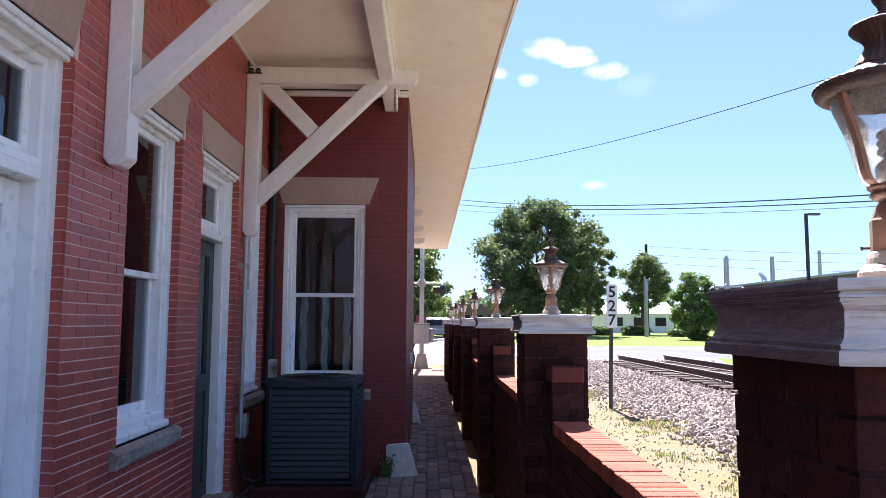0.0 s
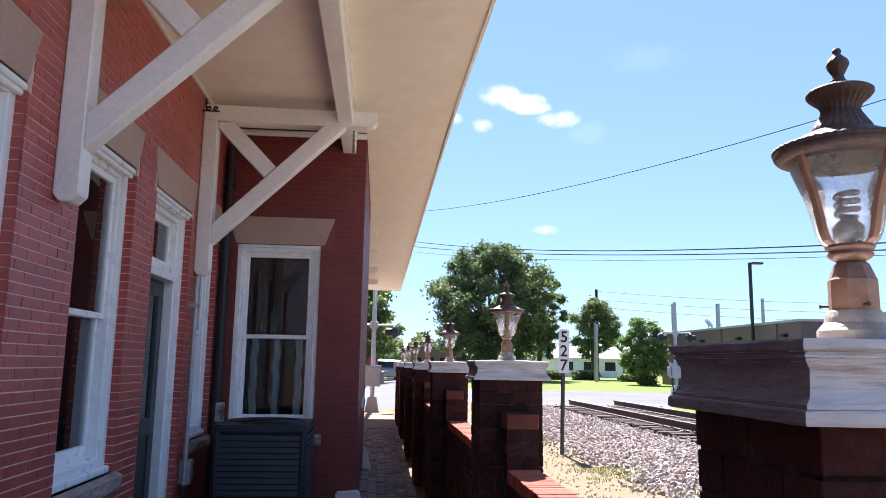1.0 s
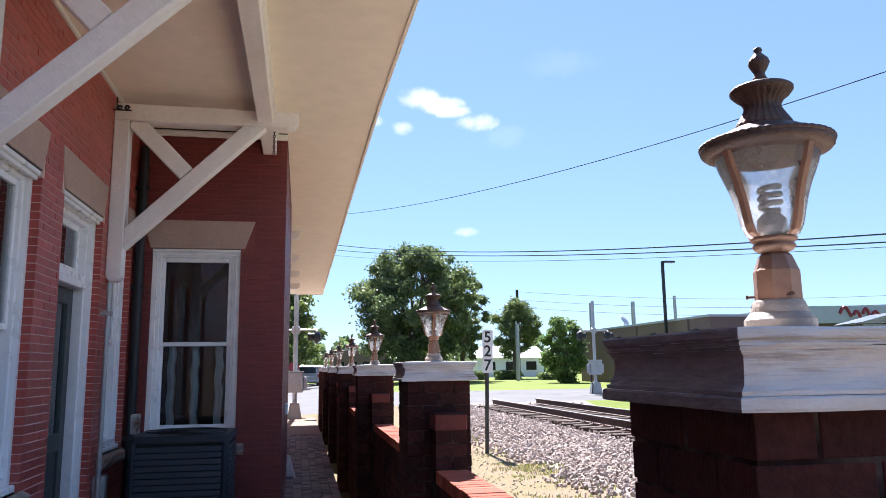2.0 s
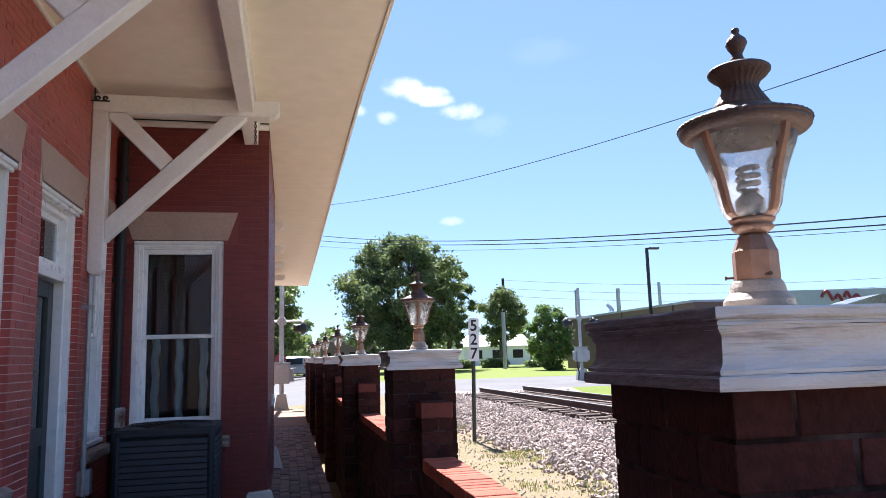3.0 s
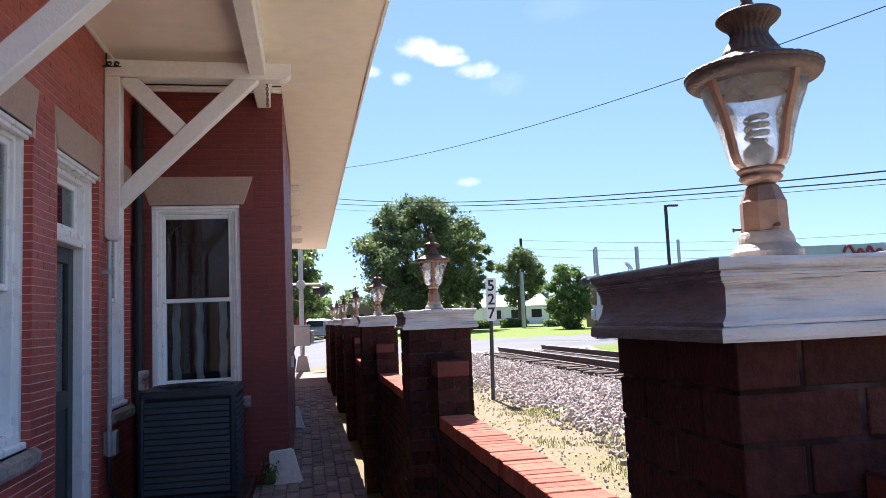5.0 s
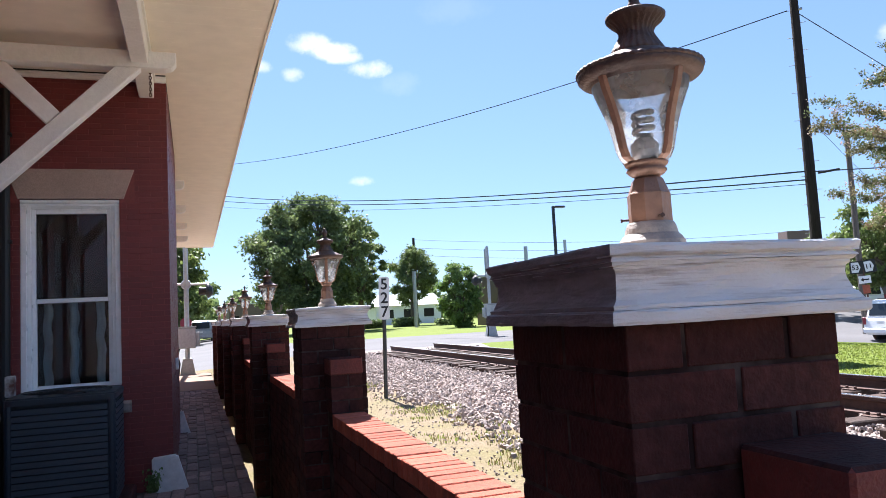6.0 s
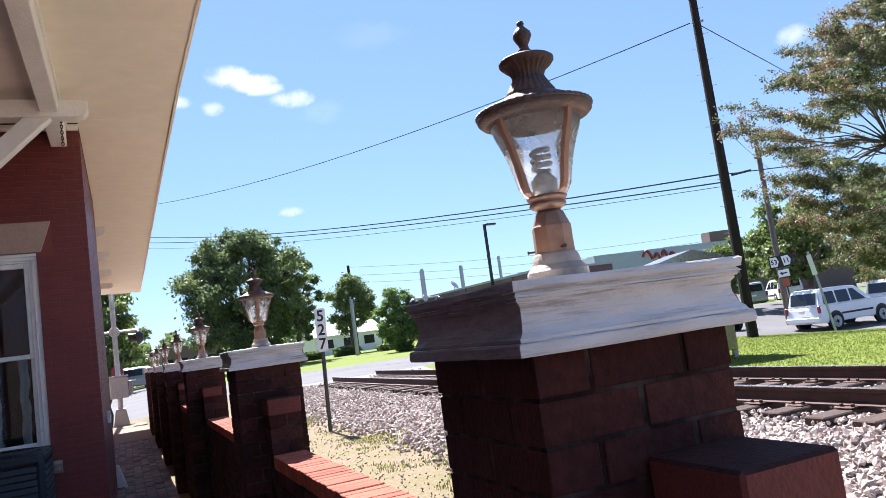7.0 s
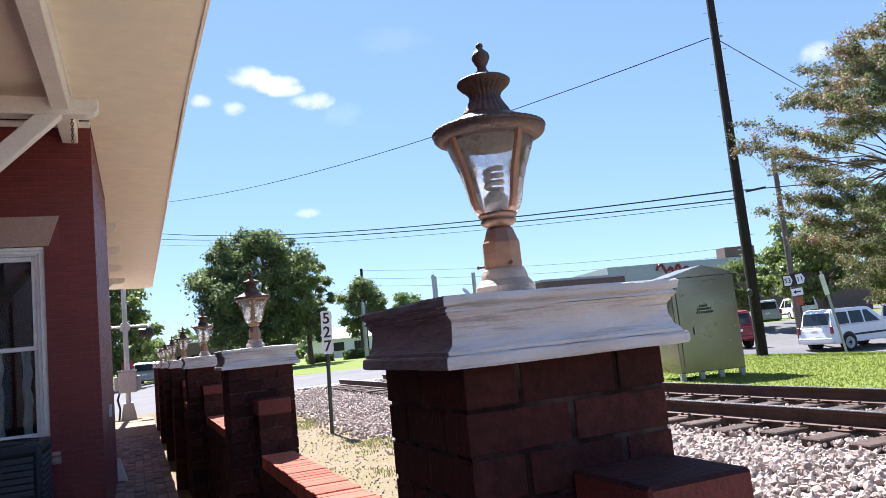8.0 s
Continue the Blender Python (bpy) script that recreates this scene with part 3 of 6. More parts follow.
# ---- pillars, caps, lamps, low wall ----


def cap():
    """A moulded square cap: bottom fillet, cove and slab."""
    t = thing("pillar_cap", "weathered white moulded cap on a brick pillar", "pillar cap", pose(0.631, FRONTS[0] + 0.2, CAP_Z), "pillar caps")
    n = 12
    kr, kz = 0.983, 0.872          # width and height of the moulding
    random.seed(7)
    for name, prof in (("bottom_fillet", [(0.20, 0.0), (0.2365, 0.001), (0.2385, 0.006), (0.2385, 0.021), (0.2355, 0.024), (0.2340, 0.025), (0.20, 0.0252)]),
                       ("cove", [(0.20, 0.0250), (0.2322, 0.0256), (0.2322, 0.033), (0.2285, 0.035), (0.2235, 0.042), (0.2190, 0.052), (0.2170, 0.064), (0.2172, 0.076), (0.2190, 0.086), (0.2225, 0.092), (0.2235, 0.0935), (0.2235, 0.0965), (0.2262, 0.0975), (0.2285, 0.103), (0.20, 0.1032)]),
                       ("top_slab", [(0.20, 0.1030), (0.2305, 0.1036), (0.2305, 0.108), (0.2275, 0.1095), (0.2275, 0.1125), (0.2315, 0.114), (0.2345, 0.118), (0.2345, 0.129), (0.2315, 0.133), (0.06, 0.140)])):
        bm = bmesh.new()
        rings = []
        for r, z in [(r * kr, z * kz) for r, z in prof]:
            ring = []
            for sx, sy, ex, ey in ((-1, -1, 1, 0), (1, -1, 0, 1), (1, 1, -1, 0), (-1, 1, 0, -1)):
                for k in range(n):
                    f = 2 * k / n
                    j = random.uniform(-0.0011, 0.0011) if r > 0.21 else 0
                    nick = random.uniform(0, 0.004) if k == 0 and r > 0.21 else 0
                    ring.append(bm.verts.new(((r - nick) * (sx + ex * f) + j, (r - nick) * (sy + ey * f) + j, z + (random.uniform(-0.0006, 0.0006) if r > 0.21 else 0))))
            rings.append(ring)
        m = len(rings[0])
        for p, q in zip(rings, rings[1:]):
            for k in range(m):
                bm.faces.new((p[k], p[(k + 1) % m], q[(k + 1) % m], q[k]))
        bm.faces.new(rings[0][::-1]), bm.faces.new(rings[-1])
        bm.normal_update()
        bmesh.ops.recalc_face_normals(bm, faces=bm.faces)
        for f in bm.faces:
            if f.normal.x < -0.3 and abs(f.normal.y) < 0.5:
                f.material_index = 1      # the shade on the side towards the walkway is put into its colour
        part(name, bm, [M["cap_paint"], M["cap_shade_side"]], t)
    for y in FRONTS[1:]:
        copy_thing(t, pose(0.631 + fence_x(y), y + 0.2, CAP_Z + fence_z(y)))


cap()


def lamp():
    """A post-top lantern: base, collar with screws, cup, four ribs, glass, brim, crown and finial."""
    t = thing("post_lantern", "bronze urn-shaped lantern with dusty glass on the pillar cap", "lamp", pose(0.635, 1.232, CAP_Z + 0.138), "lanterns along the wall")
    s = 0.000481

    def prof(rows):
        return [(r * s, (1080 - y) * s) for r, y in rows]
    part("base", lathe(bmesh.new(), prof([(122, 1116), (122, 1078), (114, 1068), (106, 1058), (98, 1050), (94, 1030), (88, 1014), (82, 1006)]), 32), M["lamp_base"], t, "beige-grey stepped round base", smooth=False)
    c = part("collar", lathe(bmesh.new(), prof([(80, 1008), (81, 1003), (80, 900), (76, 894), (58, 846), (50, 838), (46, 836)]), 8), M["copper"], t, "tan collar with set screws")
    for a in (20, 140, 260):
        bm = bmesh.new()
        lathe(bm, [(0.0022, 0), (0.0022, 0.013), (0.0038, 0.0135), (0.0038, 0.016)], 8, m=pose(0, 0, 90 * s, 0, 90, a) @ pose(0, 0, 0.036))
        part("screw", bm, M["rust"], c)
    part("cup", lathe(bmesh.new(), prof([(40, 838), (64, 824), (74, 812), (72, 804), (66, 799), (78, 790), (82, 780), (70, 774)]), 32, ripple=12, depth=0.02, span=(1, 4)), M["copper"], t, "fluted tan cup under the glass", smooth=True)
    glass_rows = [(72, 778), (93, 764), (107, 732), (117, 685), (128, 638), (142, 592), (159, 547), (173, 512), (182, 480), (186, 462)]
    g = part("glass", lathe(bmesh.new(), prof(glass_rows), 36), M["lamp_glass"], t, "dusty clear flared glass", smooth=True)
    g.visible_shadow = False
    rib = bmesh.new()
    pts = prof([(r + 3, y) for r, y in glass_rows])
    for (r0, z0), (r1, z1) in zip(pts, pts[1:]):
        for hw, d in ((0.0095, 0.006), ):
            vs = [rib.verts.new(v) for v in ((r0, -hw, z0), (r0, hw, z0), (r0 + d, hw * 0.6, z0), (r0 + d, -hw * 0.6, z0), (r1, -hw, z1), (r1, hw, z1), (r1 + d, hw * 0.6, z1), (r1 + d, -hw * 0.6, z1))]
            for q in ((0, 1, 5, 4), (1, 2, 6, 5), (2, 3, 7, 6), (3, 0, 4, 7)):
                rib.faces.new([vs[i] for i in q])
    bmesh.ops.remove_doubles(rib, verts=rib.verts, dist=1e-5)
    rib_ob = part("rib", rib, M["copper"], t)
    for k in range(4):
        o = rib_ob if k == 0 else new("rib", rib_ob.data)
        o.parent = t
        o.matrix_basis = pose(0, 0, 0, 0, 0, 90 * k + 12)
    brim = part("brim", lathe(bmesh.new(), prof([(178, 478), (188, 478), (190, 468), (206, 466), (222, 459), (232, 448), (234, 434), (224, 424), (190, 404), (150, 382), (118, 366), (100, 360)]), 64), M["bronze_dark"], t, "weathered brown moulded brim", smooth=True)
    rope = bmesh.new()
    rings = []
    for k in range(240):
        a = 2 * math.pi * k / 240
        ring = []
        for q in range(8):
            b = 2 * math.pi * q / 8
            w = 9.5 * (1 + 0.22 * math.cos(48 * a + 1.2 * b))
            ring.append(rope.verts.new(((228 + w * math.cos(b)) * s * math.cos(a), (228 + w * math.cos(b)) * s * math.sin(a), (1080 - 426 + w * math.sin(b)) * s)))
        rings.append(ring)
    for k in range(240):
        p, q = rings[k], rings[(k + 1) % 240]
        for m in range(8):
            rope.faces.new((p[m], p[(m + 1) % 8], q[(m + 1) % 8], q[m]))
    part("rope_edge", rope, M["bronze_dark"], brim, "rope moulding on the edge", smooth=True)
    part("crown", lathe(bmesh.new(), prof([(104, 364), (98, 346), (80, 316), (66, 290), (64, 276), (74, 256), (98, 236), (112, 222), (113, 212), (104, 204), (60, 190), (34, 176)]), 96, ripple=24, depth=0.03, span=(0, 6)), M["bronze_dark"], t, "fluted brown crown", smooth=True)
    part("finial", lathe(bmesh.new(), prof([(34, 177), (22, 160), (19, 145), (30, 126), (39, 106), (34, 88), (18, 70), (12, 62), (16, 54), (13, 44), (4, 40)]), 24, ripple=8, depth=0.03, span=(3, 5)), M["bronze_dark"], t, "brown bud finial", smooth=True)
    bulb = bmesh.new()
    lathe(bulb, [(0.015, 0.140), (0.024, 0.150), (0.025, 0.178), (0.014, 0.190)], 20)
    helix = [(0.0165 * math.cos(a), 0.0165 * math.sin(a), 0.196 + 0.050 * a / (7 * math.pi)) for a in [0.35 * k for k in range(56)]]
    tube(bulb, helix, 0.0052, 8)
    part("bulb", bulb, M["bulb"], t, "white spiral bulb", smooth=True)
    for i, y in enumerate(FRONTS[1:]):
        c2 = copy_thing(t, pose(0.635 + fence_x(y), y + 0.203, CAP_Z + fence_z(y) + 0.138, 0, 0, 70 + 5 * i))
        c2.scale = (0.98, 0.98, 0.96)


lamp()

# ---- rail track ----


def track():
    y0, y1 = -14.0, 24.2
    top = 0.42
    for x in RAIL:
        t = thing("rail", "rust-brown steel rail with a polished head on wooden ties", "rail", group="track rails")
        bm = bmesh.new()
        o = [(-0.07, 0.255), (0.07, 0.255), (0.07, 0.267), (0.012, 0.283), (0.009, 0.372), (0.036, 0.384), (0.036, top - 0.006), (-0.036, top - 0.006), (-0.036, 0.384), (-0.009, 0.372), (-0.012, 0.283), (-0.07, 0.267)]
        prism(bm, [(x + a, b) for a, b in o], 1, y0, y1)
        part("web", bm, M["rust"], t)
        part("head", a_box(x - 0.034, x + 0.034, y0, y1, top - 0.006, top), M["rail_top"], t, "polished running surface")
    random.seed(11)
    tie = None
    y = y0 + 0.2
    proto = mesh_of("tie", box(bmesh.new(), -1.3, 1.3, -0.115, 0.115, -0.16, 0, bevel=0.012), M["tie"])
    plate = bmesh.new()
    box(plate, -0.16, 0.16, -0.09, 0.09, 0, 0.014, bevel=0.003)
    for sx in (-0.1, 0.1):
        for sy in (-0.06, 0.06):
            box(plate, sx - 0.014, sx + 0.014, sy - 0.014, sy + 0.014, 0.014, 0.045, bevel=0.004)
    plate = mesh_of("tie_plate", plate, M["rust"])
    while y < y1:
        ob = new("tie", proto)
        ob.matrix_basis = pose(sum(RAIL) / 2 + random.uniform(-0.05, 0.05), y, 0.243, 0, random.uniform(-0.5, 0.5), random.uniform(-1.6, 1.6))
        tagged(ob, "weathered dark wooden railway tie in the ballast", "railway tie", group="ties")
        if 1 < y < 16:
            for x in RAIL:
                p = new("tie_plate", plate)
                p.parent = ob
                p.matrix_basis = ob.matrix_basis.inverted() @ pose(x, y, 0.244)
        y += random.uniform(0.50, 0.56)


track()

# ---- windows and doors of the depot ----


def frame_ring(bm, u0, u1, z0, z1, w, d0, d1, bottom=True):
    """A rectangular frame of width w in the plane u, z, from depth d0 to d1; bars butt end to end."""
    box(bm, u0, u0 + w, d0, d1, z0, z1, bevel=0.003)
    box(bm, u1 - w, u1, d0, d1, z0, z1, bevel=0.003)
    box(bm, u0 + w, u1 - w, d0, d1, z1 - w, z1, bevel=0.003)
    if bottom:
        box(bm, u0 + w, u1 - w, d0, d1, z0, z0 + w, bevel=0.003)


def sash_window(name, m, width, z0, z1, meet, label, curtains=False, deep=0.05):
    """Local x along the wall, y into it, origin at the brick face: frame steps, two sashes, glass, sill."""
    t = tagged(thing(name, label, "window", m), kind="structure")
    bm = bmesh.new()
    frame_ring(bm, 0, width, z0, z1, 0.045, deep, deep + 0.14)
    frame_ring(bm, 0.045, width - 0.045, z0 + 0.02, z1 - 0.045, 0.03, deep + 0.025, deep + 0.14)
    box(bm, 0.0, width, 0.006, deep - 0.002, z1 - 0.03, z1, bevel=0.006)
    box(bm, 0.0, width, 0.024, deep - 0.002, z1 - 0.055, z1 - 0.03, bevel=0.005)
    part("window_frame", bm, M["white_paint"], t)
    a, b = 0.075, width - 0.075
    for n, lo, hi, d in (("upper_sash", meet - 0.02, z1 - 0.075, deep + 0.045), ("lower_sash", z0 + 0.05, meet + 0.02, deep + 0.08)):
        bm = bmesh.new()
        box(bm, a, a + 0.034, d, d + 0.034, lo, hi, bevel=0.004)
        box(bm, b - 0.034, b, d, d + 0.034, lo, hi, bevel=0.004)
        box(bm, a + 0.034, b - 0.034, d, d + 0.034, hi - 0.04, hi, bevel=0.004)
        box(bm, a + 0.034, b - 0.034, d, d + 0.034, lo, lo + (0.07 if n == "lower_sash" else 0.035), bevel=0.004)
        s = part(n, bm, M["white_paint"], t)
        p = part("pane", a_box(a + 0.04, b - 0.04, d + 0.014, d + 0.018, lo + 0.03, hi - 0.03), M["glass"], s)
        p.visible_shadow = False
    if curtains:
        random.seed(5)
        for k, u in enumerate((0.15, 0.35, 0.56)):
            bm = bmesh.new()
            rows = []
            for i in range(15):
                z = z0 + 0.08 + (meet - z0 - 0.1) * i / 14
                sway = 0.006 * math.sin(i * 1.1 + k)
                rows.append([bm.verts.new((u + sway + w * (0.52 + 0.10 * abs(math.sin(i * 0.9 + k))), deep + 0.13 + 0.014 * math.sin(j * 2.2 + k), z)) for j, w in enumerate((0, 0.02, 0.045, 0.07, 0.095, 0.12))])
            for r0, r1 in zip(rows, rows[1:]):
                for j in range(5):
                    bm.faces.new((r0[j], r0[j + 1], r1[j + 1], r1[j]))
            bmesh.ops.solidify(bm, geom=bm.faces[:], thickness=0.003)
            part("curtain", bm, M["curtain"], t, "pale gathered curtain behind the glass", smooth=True)
    bm = bmesh.new()
    box(bm, 0.0, width, deep - 0.03, deep + 0.14, z0 - 0.042, z0, bevel=0.008)
    part("window_sill", bm, M["white_paint"], t)
    return t


EAST = Matrix(((0, -1, 0, WX), (1, 0, 0, 0), (0, 0, 1, 0), (0, 0, 0, 1)))   # local x along +y, local y into the wall (towards -x)
sash_window("window_1", EAST @ pose(3.78, 0, 0), 0.81, 0.888, 2.632, 1.735, "tall white double-hung sash window with dark panes")
sash_window("window_2", EAST @ pose(6.20, 0, 0), 0.73, 0.888, 2.632, 1.735, "tall white sash window beside the downpipe")
sash_window("window_3", pose(-1.505, BY, 0), 0.77, 0.888, 2.577, 1.72, "white double-hung window with pale curtains in the bay", curtains=True, deep=0.025)


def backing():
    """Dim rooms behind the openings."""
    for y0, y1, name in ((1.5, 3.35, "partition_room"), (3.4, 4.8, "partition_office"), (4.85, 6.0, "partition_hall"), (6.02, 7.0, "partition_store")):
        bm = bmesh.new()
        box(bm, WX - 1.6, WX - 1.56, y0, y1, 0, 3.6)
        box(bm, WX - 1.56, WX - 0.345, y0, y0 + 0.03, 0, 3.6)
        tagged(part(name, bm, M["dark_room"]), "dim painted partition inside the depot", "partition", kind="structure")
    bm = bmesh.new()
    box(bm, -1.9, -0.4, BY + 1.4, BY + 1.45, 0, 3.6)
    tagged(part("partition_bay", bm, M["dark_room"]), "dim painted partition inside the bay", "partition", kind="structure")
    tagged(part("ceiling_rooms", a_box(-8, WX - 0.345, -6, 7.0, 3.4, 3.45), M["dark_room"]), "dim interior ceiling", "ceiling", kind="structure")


backing()


def door(name, y0, y1, ztop, bar, label, leaf_mat):
    t = tagged(thing(name, label, "door", EAST @ pose(y0, 0, 0)), kind="structure")
    w = y1 - y0
    bm = bmesh.new()
    frame_ring(bm, 0, w, 0.0, ztop, 0.06, 0.05, 0.20, bottom=False)
    frame_ring(bm, 0.06, w - 0.06, 0.0, ztop - 0.06, 0.035, 0.085, 0.22, bottom=False)
    box(bm, 0.0, w, 0.004, 0.048, ztop - 0.03, ztop, bevel=0.006)
    box(bm, 0.0, w, 0.02, 0.048, ztop - 0.055, ztop - 0.03, bevel=0.005)
    part("door_frame", bm, M["white_paint"], t)
    bm = bmesh.new()
    box(bm, 0.095, w - 0.095, 0.065, 0.21, bar, bar + 0.055, bevel=0.006)
    box(bm, 0.095, w - 0.095, 0.08, 0.21, bar + 0.055, bar + 0.10, bevel=0.006)
    part("transom_bar", bm, M["white_paint"], t)
    bm = bmesh.new()
    frame_ring(bm, 0.095, w - 0.095, bar + 0.10, ztop - 0.095, 0.045, 0.13, 0.17)
    tr = part("transom_sash", bm, M["white_paint"], t)
    part("pane", a_box(0.14, w - 0.14, 0.145, 0.149, bar + 0.14, ztop - 0.135), M["glass"], tr).visible_shadow = False
    bm = bmesh.new()
    u0, u1 = 0.097, w - 0.097
    frame_ring(bm, u0, u1, 0.16, bar - 0.004, 0.11, 0.15, 0.195)
    box(bm, u0 + 0.11, u1 - 0.11, 0.15, 0.195, 0.95, 1.07, bevel=0.003)
    box(bm, u0 + 0.11, u1 - 0.11, 0.165, 0.185, 0.27, 0.95)
    leaf = part("door_leaf", bm, leaf_mat, t, "dark panelled door leaf, shut")
    part("pane", a_box(u0 + 0.10, u1 - 0.10, 0.17, 0.176, 1.06, bar - 0.11), M["glass"], leaf).visible_shadow = False
    bm = bmesh.new()
    tube(bm, [(u0 + 0.06, 0.15, 1.12), (u0 + 0.06, 0.105, 1.10), (u0 + 0.06, 0.095, 1.05), (u0 + 0.06, 0.105, 0.99), (u0 + 0.06, 0.15, 0.97)], 0.010, 8)
    box(bm, u0 + 0.04, u0 + 0.08, 0.142, 0.15, 0.93, 1.16, bevel=0.003)
    part("door_handle", bm, M["black"], leaf, "black bow handle")
    part("threshold", a_box(0, w, -0.03, 0.2, 0.0, 0.16, bevel=0.01), M["rough_stone"], t)
    return t


door("door_1", 2.10, 3.17, 2.632, 2.04, "white-framed entrance door with a transom window", M["white_paint"])
door("door_2", 5.005, 5.945, 2.632, 2.075, "dark grey-green door in a white frame with transom", M["door_green"])


def lintels_and_sills():
    """Flared sandstone lintels and rough stone sills, set 4 mm proud of the brick."""
    def lintel(m, u0, u1, z0, z1, flare):
        bm = bmesh.new()
        prism(bm, [(u0, z0), (u1, z0), (u1 + flare, z1), (u0 - flare, z1)], 1, -0.005, 0.12)
        bmesh.ops.bevel(bm, geom=bm.edges[:], offset=0.004, segments=1, affect='EDGES')
        ob = tagged(part("lintel", bm, M["stone"]), "flared brown sandstone lintel over an opening", "lintel", "sandstone lintels")
        ob.matrix_basis = m
    for u0, u1 in ((2.10, 3.15), (3.78, 4.585), (5.0, 5.95), (6.20, 6.90)):
        lintel(EAST, u0, u1, 2.635, 2.895, 0.085)
    lintel(pose(0, BY, 0), -1.52, -0.70, 2.58, 2.84, 0.09)

    def sill(m, u0, u1, z0, z1):
        bm = bmesh.new()
        n = 14
        random.seed(int(u0 * 100) + 40)
        rows = [[bm.verts.new((u0 + (u1 - u0) * i / n, -0.03 - (random.uniform(0, 0.018) if 0 < j < 4 else 0.0) + (0.03 if j == 4 else 0), z0 + (z1 - z0) * j / 4)) for j in range(5)] for i in range(n + 1)]
        back = [[bm.verts.new((u0 + (u1 - u0) * i / n, 0.12, z)) for z in (z0, z1)] for i in range(n + 1)]
        for i in range(n):
            for j in range(4):
                bm.faces.new((rows[i][j], rows[i + 1][j], rows[i + 1][j + 1], rows[i][j + 1]))
            bm.faces.new((rows[i][4], rows[i + 1][4], back[i + 1][1], back[i][1]))
            bm.faces.new((rows[i][0], back[i][0], back[i + 1][0], rows[i + 1][0]))
        for i in (0, n):
            bm.faces.new([rows[i][j] for j in range(5)] + [back[i][1], back[i][0]])
        ob = tagged(part("stone_sill", bm, M["rough_stone"]), "rough-faced brown stone sill under a window", "sill", "stone sills")
        ob.matrix_basis = m
    sill(EAST, 3.71, 4.655, 0.748, 0.845)
    sill(EAST, 6.12, 6.98, 0.748, 0.845)
    sill(pose(0, BY, 0), -1.58, -0.66, 0.745, 0.845)


lintels_and_sills()

# ---- things by the wall ----


def condenser():
    t = thing("air_conditioner", "dark green-grey louvred condenser unit on a brick pad", "air conditioner", pose(-1.06, 6.40, 0.18))
    h, a = 0.82, 0.355
    part("core", a_box(-a + 0.03, a - 0.03, -a + 0.03, a - 0.03, 0.03, h - 0.05), M["ac_black"], t)
    bm = bmesh.new()
    box(bm, -a, a, -a, a, 0, 0.045, bevel=0.012)
    part("base_pan", bm, M["ac_green"], t)
    bm = bmesh.new()
    bmesh.ops.create_cube(bm, size=1, matrix=Matrix.Translation((0, 0, h - 0.025)) @ Matrix.Diagonal((2 * a + 0.02, 2 * a + 0.02, 0.05, 1)))
    vert = [e for e in bm.edges if abs(e.verts[0].co.z - e.verts[1].co.z) > 0.01]
    bmesh.ops.bevel(bm, geom=vert, offset=0.06, segments=4, affect='EDGES', profile=0.5)
    bmesh.ops.bevel(bm, geom=[e for e in bm.edges if abs(e.verts[0].co.z - e.verts[1].co.z) < 0.001 and e.verts[0].co.z > h - 0.01], offset=0.012, segments=2, affect='EDGES')
    part("top_cover", bm, M["ac_green"], t)
    fan = bmesh.new()
    for r in [0.06 + 0.035 * i for i in range(8)]:
        tube(fan, [(r * math.cos(k * math.pi / 14), r * math.sin(k * math.pi / 14), h + 0.012 + 0.02 * (0.31 - r)) for k in range(29)], 0.0028, 5)
    for k in range(6):
        c, s_ = math.cos(k * math.pi / 3), math.sin(k * math.pi / 3)
        tube(fan, [(0.05 * c, 0.05 * s_, h + 0.016), (0.31 * c, 0.31 * s_, h + 0.004)], 0.004, 5)
    lathe(fan, [(0.05, h), (0.055, h + 0.015), (0.04, h + 0.024)], 16)
    part("fan_guard", fan, M["black"], t)
    for sx in (-1, 1):
        for sy in (-1, 1):
            bm = bmesh.new()
            lathe(bm, [(0.03, 0.04), (0.03, h - 0.05)], 12, m=pose(sx * (a - 0.026), sy * (a - 0.026), 0))
            part("corner_post", bm, M["ac_green"], t, smooth=False)
    n = 15
    slat = bmesh.new()
    prism(slat, [(-0.013, 0.0), (-0.002, 0.0), (0.012, 0.034), (0.006, 0.042), (-0.006, 0.038)], 0, -a + 0.045, a - 0.045)
    slat = mesh_of("louvre", slat, M["ac_green"])
    for i in range(n):
        z = 0.06 + i * (h - 0.13) / n
        for k in range(4):
            o = new("louvre", slat)
            o.parent = t
            o.matrix_basis = pose(0, 0, z, 0, 0, 90 * k) @ pose(0, -a + 0.004, 0)
    wires = bmesh.new()
    for i in range(38):
        u = -a + 0.09 + i * (2 * a - 0.18) / 37
        box(wires, u - 0.0015, u + 0.0015, -a - 0.004, -a, 0.05, h - 0.055)
        box(wires, a, a + 0.004, u - 0.0015, u + 0.0015, 0.05, h - 0.055)
    part("wire_guard", wires, M["ac_black"], t, kind="stuff")
    bm = bmesh.new()
    box(bm, -1.52, -0.62, 5.96, 6.86, 0.0, 0.18, bevel=0.015)
    tagged(part("equipment_pad", bm, M["brick_dark"]), "low dark brick pad under the condenser", "pad")


condenser()


